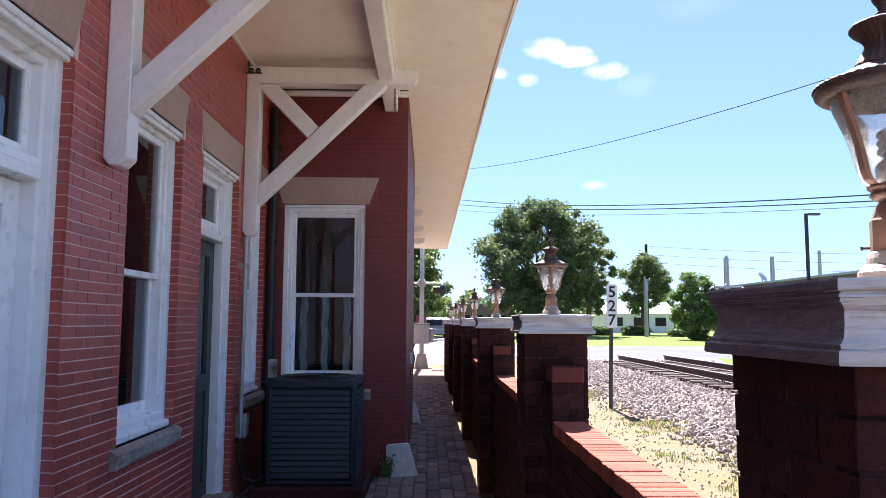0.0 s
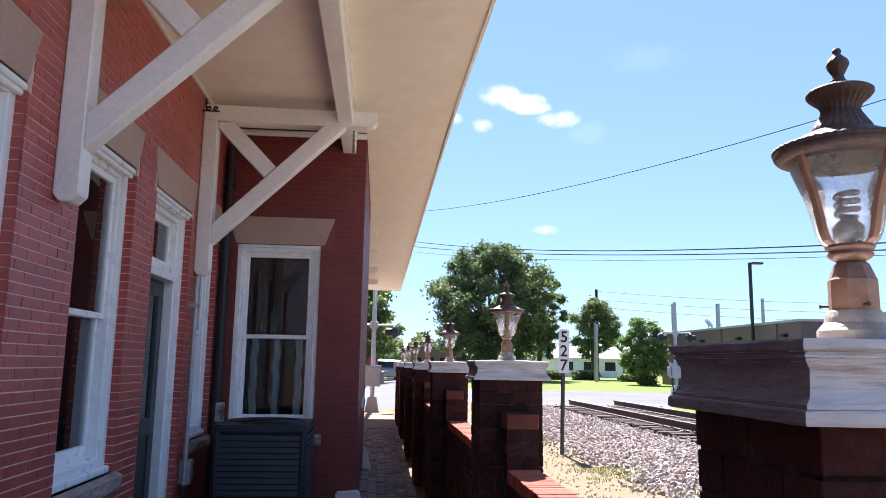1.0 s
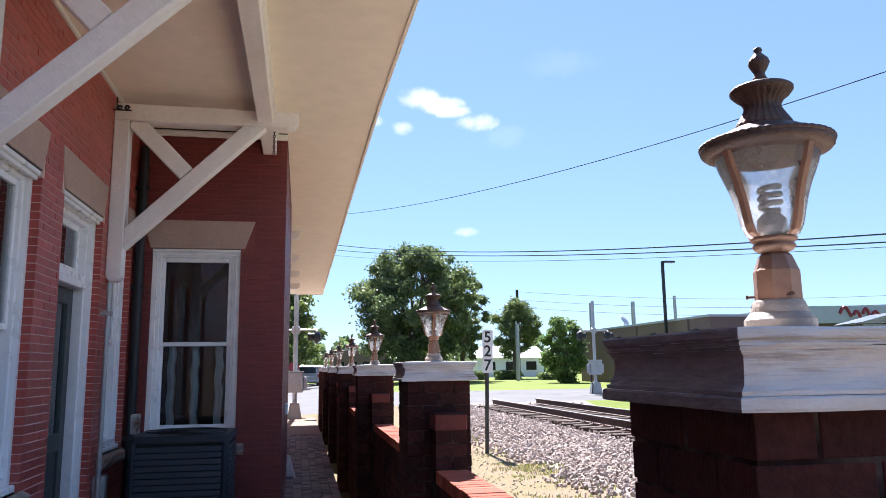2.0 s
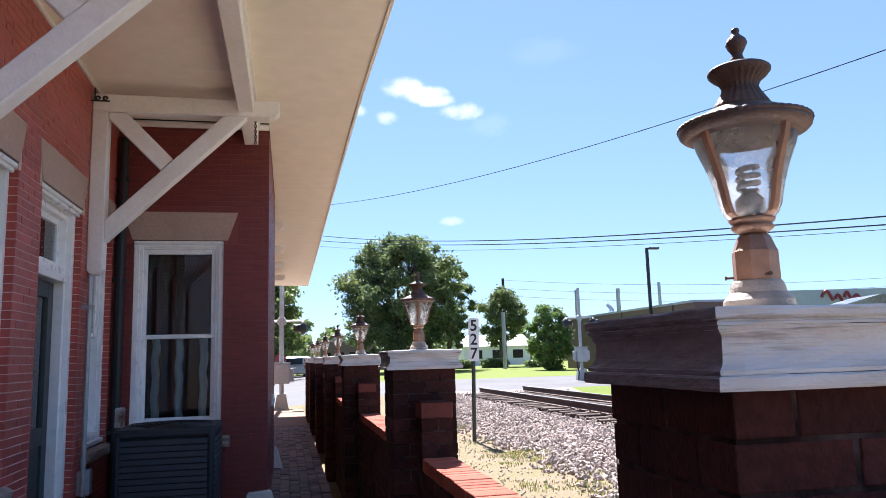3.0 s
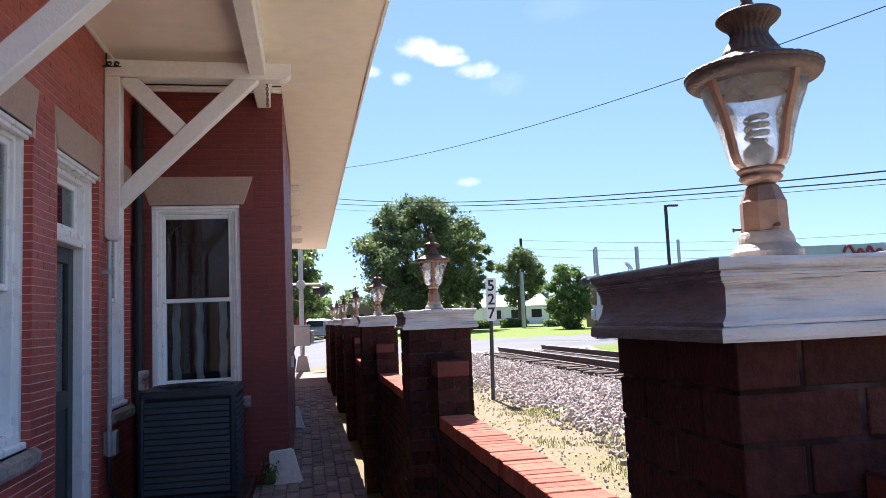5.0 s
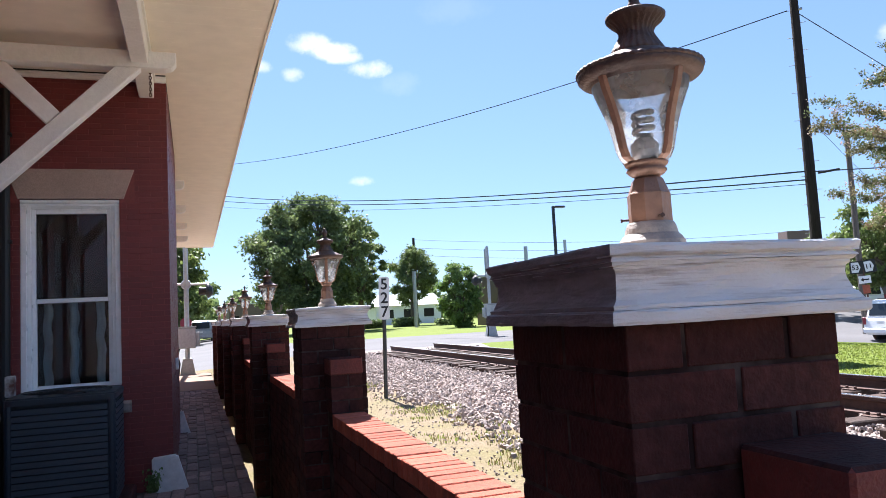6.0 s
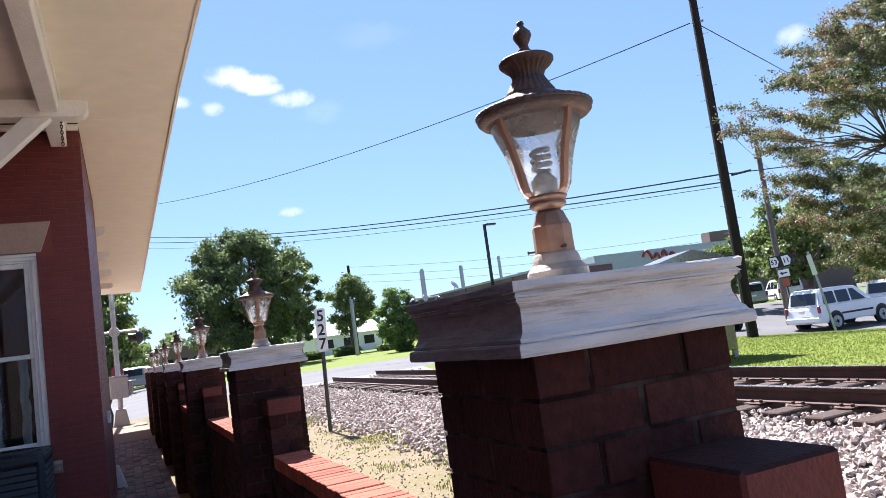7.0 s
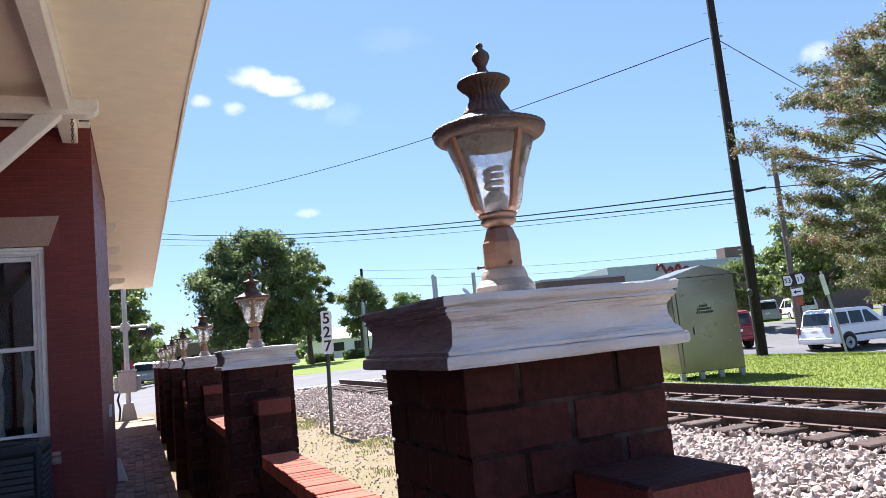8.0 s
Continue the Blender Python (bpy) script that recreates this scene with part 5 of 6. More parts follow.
def grass():
    rng = np.random.default_rng(14)
    dry, green = [], []
    for k in range(26000):
        x, y = rng.uniform(0.9, 3.7), rng.uniform(1.5, 16.5)
        d = noise.noise((x * 1.1, y * 0.7, 7.0)) - 0.12 + 0.35 * noise.noise((x * 3, y * 3, 2.0)) - 0.10 * abs(x - 2.0)
        if d > -0.10:
            (green if rng.random() < 0.4 else dry).append((x, y, ground_z(x, y), rng.uniform(0.015, 0.045 + 0.08 * max(0, d))))
    blades("dry_grass", dry, M["grass"], "thin dry grass on the gravelly verge", 2)
    blades("weedy_grass", green, M["grass_green"], "short green weeds on the gravelly verge", 3)
    lawn = []
    for k in range(36000):
        x, y = rng.uniform(9.6, 19), rng.uniform(5, 19)
        lawn.append((x, y, ground_z(x, y), rng.uniform(0.012, 0.034)))
    blades("lawn_grass", lawn, M["grass_green"], "mown green lawn beyond the track", 4, 0.012)


grass()


def pole(name, x, y, h, r0, r1, mat, label, pegs=False, lean=0.0):
    t = thing(name, label, "pole", pose(x, y, 0))
    bm = bmesh.new()
    tube(bm, [(lean * z / h, 0, z) for z in (-0.9, h * 0.25, h * 0.5, h * 0.75, h)], [r0, r0 * 0.94, (r0 + r1) / 2, r1 * 1.05, r1], 14)
    part("shaft", bm, mat, t)
    if pegs:
        for i in range(22):
            s = 1 if i % 2 else -1
            part("step_peg", tube(bmesh.new(), [(s * 0.08, -s * 0.08, 3.2 + 0.42 * i), (s * 0.20, -s * 0.19, 3.2 + 0.42 * i)], 0.009, 6), M["grey_metal"], t)
    return t


up = pole("utility_pole", 17.12, 16.94, 13.5, 0.165, 0.115, M["pole_wood"], "tall dark wooden utility pole on the lawn", pegs=True)
part("insulator", tube(bmesh.new(), [(0.2, -0.1, 4.95), (0.75, -0.35, 5.02)], 0.035, 8), M["black"], up)
part("insulator", tube(bmesh.new(), [(0.05, -0.10, 9.9), (0.10, -0.19, 9.9)], 0.04, 8), M["grey_metal"], up)
bm = bmesh.new()
tube(bm, [(-0.26, -0.1, 2.0), (-0.26, -0.1, 0.2)], 0.03, 8)
box(bm, -0.36, -0.18, -0.22, -0.06, 1.75, 2.0, bevel=0.07)
part("meter", bm, M["post_green"], up, "grey meter box and conduit")
pole("utility_pole", 27.9, 25.2, 8.6, 0.14, 0.11, M["pole_grey"], "thin brown wooden utility pole by the street")
pole("utility_pole", 26.2, 64.7, 7.2, 0.26, 0.22, M["grey_metal"], "short grey pole behind the brick building")
pole("utility_pole", 29.6, 63.2, 7.2, 0.2, 0.18, M["grey_metal"], "short grey pole behind the brick building")
pole("utility_pole", 32.9, 61.6, 7.6, 0.16, 0.14, M["grey_metal"], "thin grey pole behind the brick building")
pole("utility_pole", 25.4, 85.9, 10.6, 0.2, 0.16, M["pole_wood"], "far wooden pole among the trees")
pole("utility_pole", 17.6, 60.0, 5.0, 0.17, 0.15, M["grey_metal"], "slim grey pole on the far lawn")
pole("utility_pole", -4.2, 79.0, 17.8, 0.2, 0.15, M["pole_wood"], "far wooden pole down the street")


def wire(p, q, sag, r, label):
    p, q = Vector(p), Vector(q)
    pts = [p.lerp(q, k / 24) - Vector((0, 0, sag * 4 * (k / 24) * (1 - k / 24))) for k in range(25)]
    tagged(part("overhead_wire", tube(bmesh.new(), pts, r, 5), M["black"]), label, "wire", "overhead wires")


wire((16.9, 17.0, 9.9), (-3.9, 75, 16.9), 1.65, 0.016, "black overhead wire from the tall pole")
wire((17.1, 17.0, 9.95), (36.0, 25.4, 9.6), 0.0, 0.016, "black overhead wire from the tall pole")
wire((16.9, 16.9, 5.0), (-4.1, 79.0, 15.8), 1.25, 0.024, "black power line across the street")
wire((16.9, 16.9, 4.75), (-4.1, 79.0, 15.0), 1.0, 0.022, "black power line across the street")
wire((16.9, 16.9, 4.62), (-4.1, 79.0, 14.4), 1.0, 0.010, "thin cable across the street")
wire((17.0, 16.9, 4.99), (44, 12.0, 6.5), 0.2, 0.018, "black power line across the street")
wire((25.4, 85.9, 10.4), (70, 70, 9.0), 0.8, 0.018, "thin black cable far behind the trees")
wire((25.4, 85.9, 9.4), (70, 70, 8.0), 0.8, 0.018, "thin black cable far behind the trees")
wire((25.4, 85.9, 8.5), (70, 70, 7.0), 0.8, 0.018, "thin black cable far behind the trees")
wire((17.0, 17.0, 7.0), (30, 25, 5.6), 0.2, 0.008, "thin black service cable from the pole")


def street_lamp():
    t = thing("street_lamp", "tall dark parking-lot lamp with a flat head", "street lamp", pose(20.66, 40.0, 0))
    part("pole", a_box(-0.075, 0.075, -0.075, 0.075, 0, 7.5, bevel=0.01), M["black"], t)
    bm = bmesh.new()
    box(bm, 0.05, 0.75, -0.16, 0.16, 7.40, 7.52, bevel=0.03)
    part("lamp_head", bm, M["black"], t)


street_lamp()


def crossing_signal(x, y, h, side, label):
    t = thing("crossing_signal", label, "railway signal", pose(x, y, ground_z(x, y)))
    part("mast", lathe(bmesh.new(), [(0.07, 0.0), (0.07, h), (0.05, h + 0.05)], 12), M["grey_metal"], t)
    bm = bmesh.new()
    prism(bm, [(-0.22, 0.0), (0.22, 0.0), (0.13, 0.48), (-0.13, 0.48)], 1, -0.2, 0.2)
    part("pedestal", bm, M["grey_metal"], t, "cast grey pedestal")
    bm = bmesh.new()
    box(bm, -0.24, 0.24, -0.2, 0.14, 0.78, 1.38, bevel=0.02)
    box(bm, -0.26, 0.26, -0.22, 0.16, 1.38, 1.42)
    box(bm, 0.24, 0.36, -0.12, 0.08, 0.85, 1.25, bevel=0.02)
    box(bm, -0.36, -0.24, -0.12, 0.08, 0.85, 1.25, bevel=0.02)
    part("gate_box", bm, M["grey_metal"], t, "grey gate mechanism box")
    bm = bmesh.new()
    tube(bm, [(-0.65, 0, 2.66), (0.65, 0, 2.66)], 0.035, 8)
    lathe(bm, [(0.13, -0.06), (0.15, 0.0), (0.13, 0.06)], 16, m=pose(0, 0, 2.66, 90, 0, 0))
    part("crossarm", bm, M["grey_metal"], t)
    for s in (-1, 1):
        bm = bmesh.new()
        lathe(bm, [(0.2, -0.03), (0.22, 0.0), (0.2, 0.05), (0.1, 0.14)], 20, m=pose(s * 0.62, 0.0, 2.45, 90, 0, 78 * side))
        lathe(bm, [(0.11, 0.0), (0.13, 0.25)], 16, m=pose(s * 0.62, 0.0, 2.45, -90, 0, 78 * side))
        part("signal_light", bm, M["black"], t, "black hooded signal light")
    bm = bmesh.new()
    tube(bm, [(-0.2, -0.12, 0.85), (-0.28, -0.2, 0.6), (-0.22, -0.24, 0.35), (-0.26, -0.22, 0.0)], 0.03, 8)
    part("cable", bm, M["black"], t)
    return t


crossing_signal(-0.33, 23.3, 5.2, 1, "grey railway crossing signal mast with hooded lights")
crossing_signal(12.2, 30.3, 3.9, -1, "grey railway crossing signal mast across the track")


def cabinet():
    t = thing("signal_cabinet", "silver metal signal cabinet with a peaked roof on legs", "cabinet", pose(10.81, 13.03, 0, 0, 0, -15))
    w, d, z0, z1 = 1.50, 1.15, 0.16, 2.24
    part("body", a_box(0, w, 0, d, z0, z1, bevel=0.012), M["alu"], t)
    bm = bmesh.new()
    prism(bm, [(-0.05, z1), (w + 0.05, z1), (w + 0.05, z1 + 0.03), (w / 2, z1 + 0.24), (-0.05, z1 + 0.03)], 1, -0.06, d + 0.06)
    part("roof", bm, M["alu"], t)
    bm = bmesh.new()
    box(bm, 0.10, w - 0.10, -0.022, -0.002, z0 + 0.10, z1 - 0.10, bevel=0.006)
    dr = part("door", bm, M["alu"], t)
    part("handle", tube(bmesh.new(), [(0.42, -0.05, 0.98), (0.42, -0.06, 1.14)], 0.018, 8), M["grey_metal"], dr)
    bm = bmesh.new()
    for z, a, b in ((1.56, 0.60, 0.78), (1.49, 0.54, 0.86), (1.42, 0.52, 0.88)):
        u = a
        while u < b:
            box(bm, u, u + 0.035, -0.026, -0.023, z, z + 0.05)
            u += 0.05
    part("stencil_mark", bm, M["sign_black"], dr, "black stencilled lines")
    for x in (0.06, 0.5, 0.95, w - 0.06):
        part("leg", a_box(x - 0.05, x + 0.05, 0.02, 0.12, 0, z0), M["grey_metal"], t)
    part("vent", a_box(w, w + 0.02, 0.3, 0.6, 1.4, 1.8), M["grey_metal"], t)


cabinet()

# ---- far side: street, cars, signs, buildings ----


def car(m, paint, label):
    """Local x forward, origin under the rear bumper's middle."""
    t = thing("parked_car", label, "car", m, "parked cars")
    L, W = 4.45, 1.82
    prof = [(0.02, 0.45), (0.0, 0.62), (0.04, 0.98), (0.10, 1.08), (3.1, 1.08), (4.15, 1.0), (4.38, 0.88), (4.43, 0.55), (4.38, 0.35), (0.1, 0.35)]
    bm = bmesh.new()
    prism(bm, prof, 1, -W / 2, W / 2)
    bmesh.ops.bevel(bm, geom=bm.edges[:], offset=0.05, segments=2, affect='EDGES')
    part("body", bm, paint, t)
    bm = bmesh.new()
    lo = [(0.10, 1.06), (3.15, 1.06), (2.45, 1.70), (2.2, 1.76), (0.45, 1.78), (0.25, 1.70)]
    a = [bm.verts.new((x, -W / 2 + (0.05 if z < 1.2 else 0.17), z)) for x, z in lo]
    b = [bm.verts.new((x, W / 2 - (0.05 if z < 1.2 else 0.17), z)) for x, z in lo]
    bm.faces.new(a), bm.faces.new(b[::-1])
    for i in range(len(lo)):
        j = (i + 1) % len(lo)
        bm.faces.new((a[i], a[j], b[j], b[i]))
    bmesh.ops.bevel(bm, geom=bm.edges[:], offset=0.05, segments=2, affect='EDGES')
    part("cabin", bm, paint, t)
    for s in (-1, 1):
        for x0, x1, cut in ((0.36, 1.05, 0.08), (1.15, 1.85, 0.0), (1.95, 2.62, -0.42)):
            bm = bmesh.new()
            pts = [(x0, 1.12), (x1 + (0.12 if cut < 0 else 0), 1.12), (x1 + (cut if cut < 0 else 0), 1.62), (x0 + (cut if cut > 0 else 0), 1.62)]
            lo_y, hi_y = W / 2 - 0.058, W / 2 - 0.158
            vs = [bm.verts.new((x, s * (lo_y if z < 1.3 else hi_y), z)) for x, z in pts] + [bm.verts.new((x, s * ((lo_y if z < 1.3 else hi_y) + 0.012), z)) for x, z in pts]
            for q in ((0, 1, 2, 3), (7, 6, 5, 4), (0, 4, 5, 1), (1, 5, 6, 2), (2, 6, 7, 3), (3, 7, 4, 0)):
                bm.faces.new([vs[i] for i in q])
            part("side_window", bm, M["car_glass"], t)
        part("side_trim", a_box(1.2, 3.0, s * W / 2 - 0.01, s * W / 2 + 0.02, 0.62, 0.70), M["black"], t)
        part("tail_light", a_box(-0.015, 0.06, s * 0.86 - 0.09, s * 0.86 + 0.05, 0.78, 1.08, bevel=0.015), M["red_paint"], t, "red tail light")
        for x in (0.85, 3.50):
            arch = lathe(bmesh.new(), [(0.41, 0.0), (0.41, 0.02)], 24, m=pose(x, s * (W / 2 + (0.004 if s > 0 else 0.024 - 0.02)), 0.40, 90, 0, 0) if s > 0 else pose(x, -W / 2 + 0.016, 0.40, 90, 0, 0))
            part("wheel_arch", arch, M["black"], t)
            wh = part("wheel", lathe(bmesh.new(), [(0.26, -0.11), (0.33, -0.11), (0.355, -0.08), (0.355, 0.08), (0.33, 0.11), (0.26, 0.11)], 28, m=pose(x, s * (W / 2 - 0.08), 0.355, 90, 0, 0)), M["tyre"], t)
            rim = lathe(bmesh.new(), [(0.05, -0.005), (0.235, -0.03), (0.25, 0.0), (0.235, 0.03), (0.05, 0.005)], 24, m=pose(x, s * (W / 2 + 0.018), 0.355, 90, 0, 0))
            for k in range(5):
                box(rim, 0.07, 0.20, -0.03, 0.03, -0.042, 0.042, m=pose(x, s * (W / 2 + 0.018), 0.355, 90, 0, 0) @ pose(0, 0, 0, 0, 0, 72 * k))
            part("rim", rim, M["grey_metal"], wh, "silver five-spoke rim")
    part("rear_window", prism(bmesh.new(), [(0.098, 1.14), (0.212, 1.62), (0.245, 1.62), (0.13, 1.14)], 1, -0.66, 0.66), M["car_glass"], t)
    part("bumper", a_box(-0.06, 0.12, -W / 2 + 0.02, W / 2 - 0.02, 0.42, 0.62, bevel=0.03), paint, t)
    part("number_plate", a_box(-0.02, 0.0, -0.16, 0.16, 0.80, 0.92), M["sign_white"], t, "blank white plate")
    part("roof_rack", a_box(0.5, 2.0, -0.55, -0.51, 1.78, 1.83), M["black"], t)
    part("roof_rack", a_box(0.5, 2.0, 0.51, 0.55, 1.78, 1.83), M["black"], t)
    return t


car(pose(26.15, 22.9, -0.75, 0, 0, -3), M["car_white"], "white boxy sport utility car parked at the kerb")
car(pose(33.4, 24.6, -0.78, 0, 0, -3), M["car_white"], "white sport utility car parked behind another")
car(pose(43.4, 38.4, 0.0, 0, 0, 60), M["car_white"], "white car parked across the street")
car(pose(40.2, 38.8, 0.0, 0, 0, 60), M["grey_metal"], "grey car parked across the street")
car(pose(25.4, 26.3, ground_z(25.4, 27.5), 0, 0, 75), M["red_paint"], "dark red car parked across the street")
for i, (x, y) in enumerate(((0.4, 62), (1.0, 68), (1.6, 75), (-3.2, 58))):
    car(pose(x, y, 0, 0, 0, 88), (M["grey_metal"], M["car_white"], M["car_glass"])[i % 3], "car standing far down the street")


def route_signs():
    t = thing("route_sign", "white route shields 53 and 11 with arrow plate on post", "sign", pose(26.6, 23.65, -0.28, 0, -4, -47))
    t.scale = (1.12, 1.12, 1.12)
    part("post", a_box(-0.03, 0.03, 0, 0.03, -0.5, 2.7), M["rust"], t)
    for text, x, a in (("53", -0.22, 3), ("11", 0.22, -4)):
        bm = bmesh.new()
        prism(bm, [(-0.16, -0.19), (0.07, -0.19), (0.15, 0.0), (0.08, 0.19), (-0.16, 0.19)], 1, -0.012, -0.004)
        p = part("shield", bm, M["sign_white"], t)
        p.matrix_basis = pose(x, 0, 2.42, 0, a, 0)
        q = part("backing", a_box(-0.21, 0.22, -0.003, 0.0, -0.24, 0.24), M["sign_black"], t)
        q.matrix_basis = p.matrix_basis
        glyphs(text, 0.25, M["sign_black"], p, pose(-0.025, -0.015, -0.01, 90, 0, 0), "digit")
    bm = bmesh.new()
    box(bm, -0.20, 0.20, -0.012, -0.004, 1.80, 2.08)
    p = part("arrow_plate", bm, M["sign_white"], t)
    bm = bmesh.new()
    prism(bm, [(-0.14, 1.94), (-0.04, 1.86), (-0.04, 1.915), (0.13, 1.915), (0.13, 1.965), (-0.04, 1.965), (-0.04, 2.02)], 1, -0.016, -0.013)
    part("arrow", bm, M["sign_black"], p)
    part("notice_plate", a_box(-0.12, 0.12, -0.012, -0.004, 1.42, 1.74), M["rowlock"], t, "faded orange notice plate")
    t = thing("street_sign", "narrow white sign seen edge-on on a leaning steel post", "sign", pose(18.24, 15.0, -0.1, 0, -9, -75))
    part("post", a_box(-0.03, 0.03, 0, 0.03, -0.05, 2.4), M["grey_metal"], t)
    part("plate", a_box(-0.07, 0.07, -0.012, -0.004, 1.7, 2.3), M["sign_white"], t)
    t = thing("stop_sign", "small red stop sign far down the street", "sign", pose(-0.55, 45, 0))
    part("post", a_box(-0.03, 0.03, 0, 0.03, -0.05, 1.5), M["grey_metal"], t)
    bm = bmesh.new()
    lathe(bm, [(0.33, -0.01), (0.33, 0.01)], 8, m=pose(0, -0.03, 1.6, 90, 0, 0) @ pose(0, 0, 0, 0, 0, 22.5))
    part("plate", bm, M["red_paint"], t)


route_signs()


def buildings():
    t = thing("brick_building", "low flat-roofed brown brick building across the track", "building", pose(0, 0, 0))
    x0, x1, y0, y1, h = 21.0, 26.5, 35.8, 54.5, 3.95
    part("wall", a_box(x0, x1, y0, y1, -0.1, h), M["tan_brick"], t)
    part("coping", a_box(x0 - 0.08, x1 + 0.08, y0 - 0.08, y1 + 0.08, h, h + 0.12), M["grey_panel"], t)
    for y in (37.0, 42.0, 47.0):
        part("wall_light", a_box(x0 - 0.25, x0 - 0.002, y, y + 0.4, h - 0.75, h - 0.6), M["black"], t)
    for y in (38.0, 44.5):
        part("pilaster", a_box(x0 - 0.1, x0 - 0.002, y, y + 0.5, -0.1, h), M["tan_brick"], t)
    bm = bmesh.new()
    lathe(bm, [(0.0, 0.12), (0.35, 0.05), (0.42, 0.0), (0.36, 0.02)], 16, m=pose(x0 + 1, 48.5, h + 0.6, 55, 0, 40))
    box(bm, x0 + 0.97, x0 + 1.03, 48.5, 48.56, h + 0.1, h + 0.6)
    part("dish", bm, M["grey_metal"], t)
    t = thing("store_building", "grey metal-fronted store with a dark red script sign", "building", pose(38.2, 53.9, 0, 0, 0, -11.2))
    part("wall", a_box(0, 26, 0, 12, -0.1, 4.6), M["tan_brick"], t)
    part("fascia", a_box(-0.2, 13.0, -0.4, 12, 4.6, 6.0), M["grey_panel"], t)
    part("sign_tower", a_box(11.4, 14.4, -0.2, 1.2, 6.0, 6.95), M["tan_brick"], t)
    sign = bmesh.new()
    # plain arched strokes in the sign's colour
    for u, w, h in ((4.4, 0.9, 0.95), (5.5, 0.55, 0.6), (6.25, 0.55, 0.8), (7.0, 0.6, 0.55)):
        tube(sign, [(u + w * f, -0.45, 4.95 + h * math.sin(math.pi * (0.15 + 0.8 * f))) for f in [q / 8 for q in range(9)]], 0.12, 6)
    part("sign_shape", sign, M["red_paint"], t, "dark red wavy sign shape")
    t = thing("white_house", "low white building behind the far trees", "building", pose(22.5, 95, 0))
    part("wall", a_box(0, 9, 0, 8, -0.1, 2.6), M["sign_white"], t)
    bm = bmesh.new()
    prism(bm, [(-0.4, 2.6), (8.4, 2.6), (4, 4.2)], 0, -0.4, 9.4)
    part("roof", bm, M["grey_panel"], t)
    for x in (1, 3.8, 6.6):
        part("window", a_box(x, x + 1.4, -0.05, -0.002, 1.0, 2.1), M["car_glass"], t)
    # far street fronts on both sides
    for i, (x, y, w, d, h, mat) in enumerate(((-22, 60, 16, 20, 6.5, "tan_brick"), (-20, 95, 15, 25, 7.5, "brick_dark"), (5.5, 130, 9, 20, 4.5, "tan_brick"))):
        t = thing("street_building", "plain low shop building along the far street", "building", pose(x, y, 0))
        part("wall", a_box(0, w, 0, d, -0.1, h), M[mat], t)
        part("coping", a_box(-0.1, w + 0.1, -0.1, d + 0.1, h, h + 0.15), M["grey_panel"], t)
        for k in range(4):
            part("window", a_box(w * (k + 0.2) / 4, w * (k + 0.75) / 4, -0.04, -0.002, 0.6, 2.6), M["car_glass"], t)


buildings()

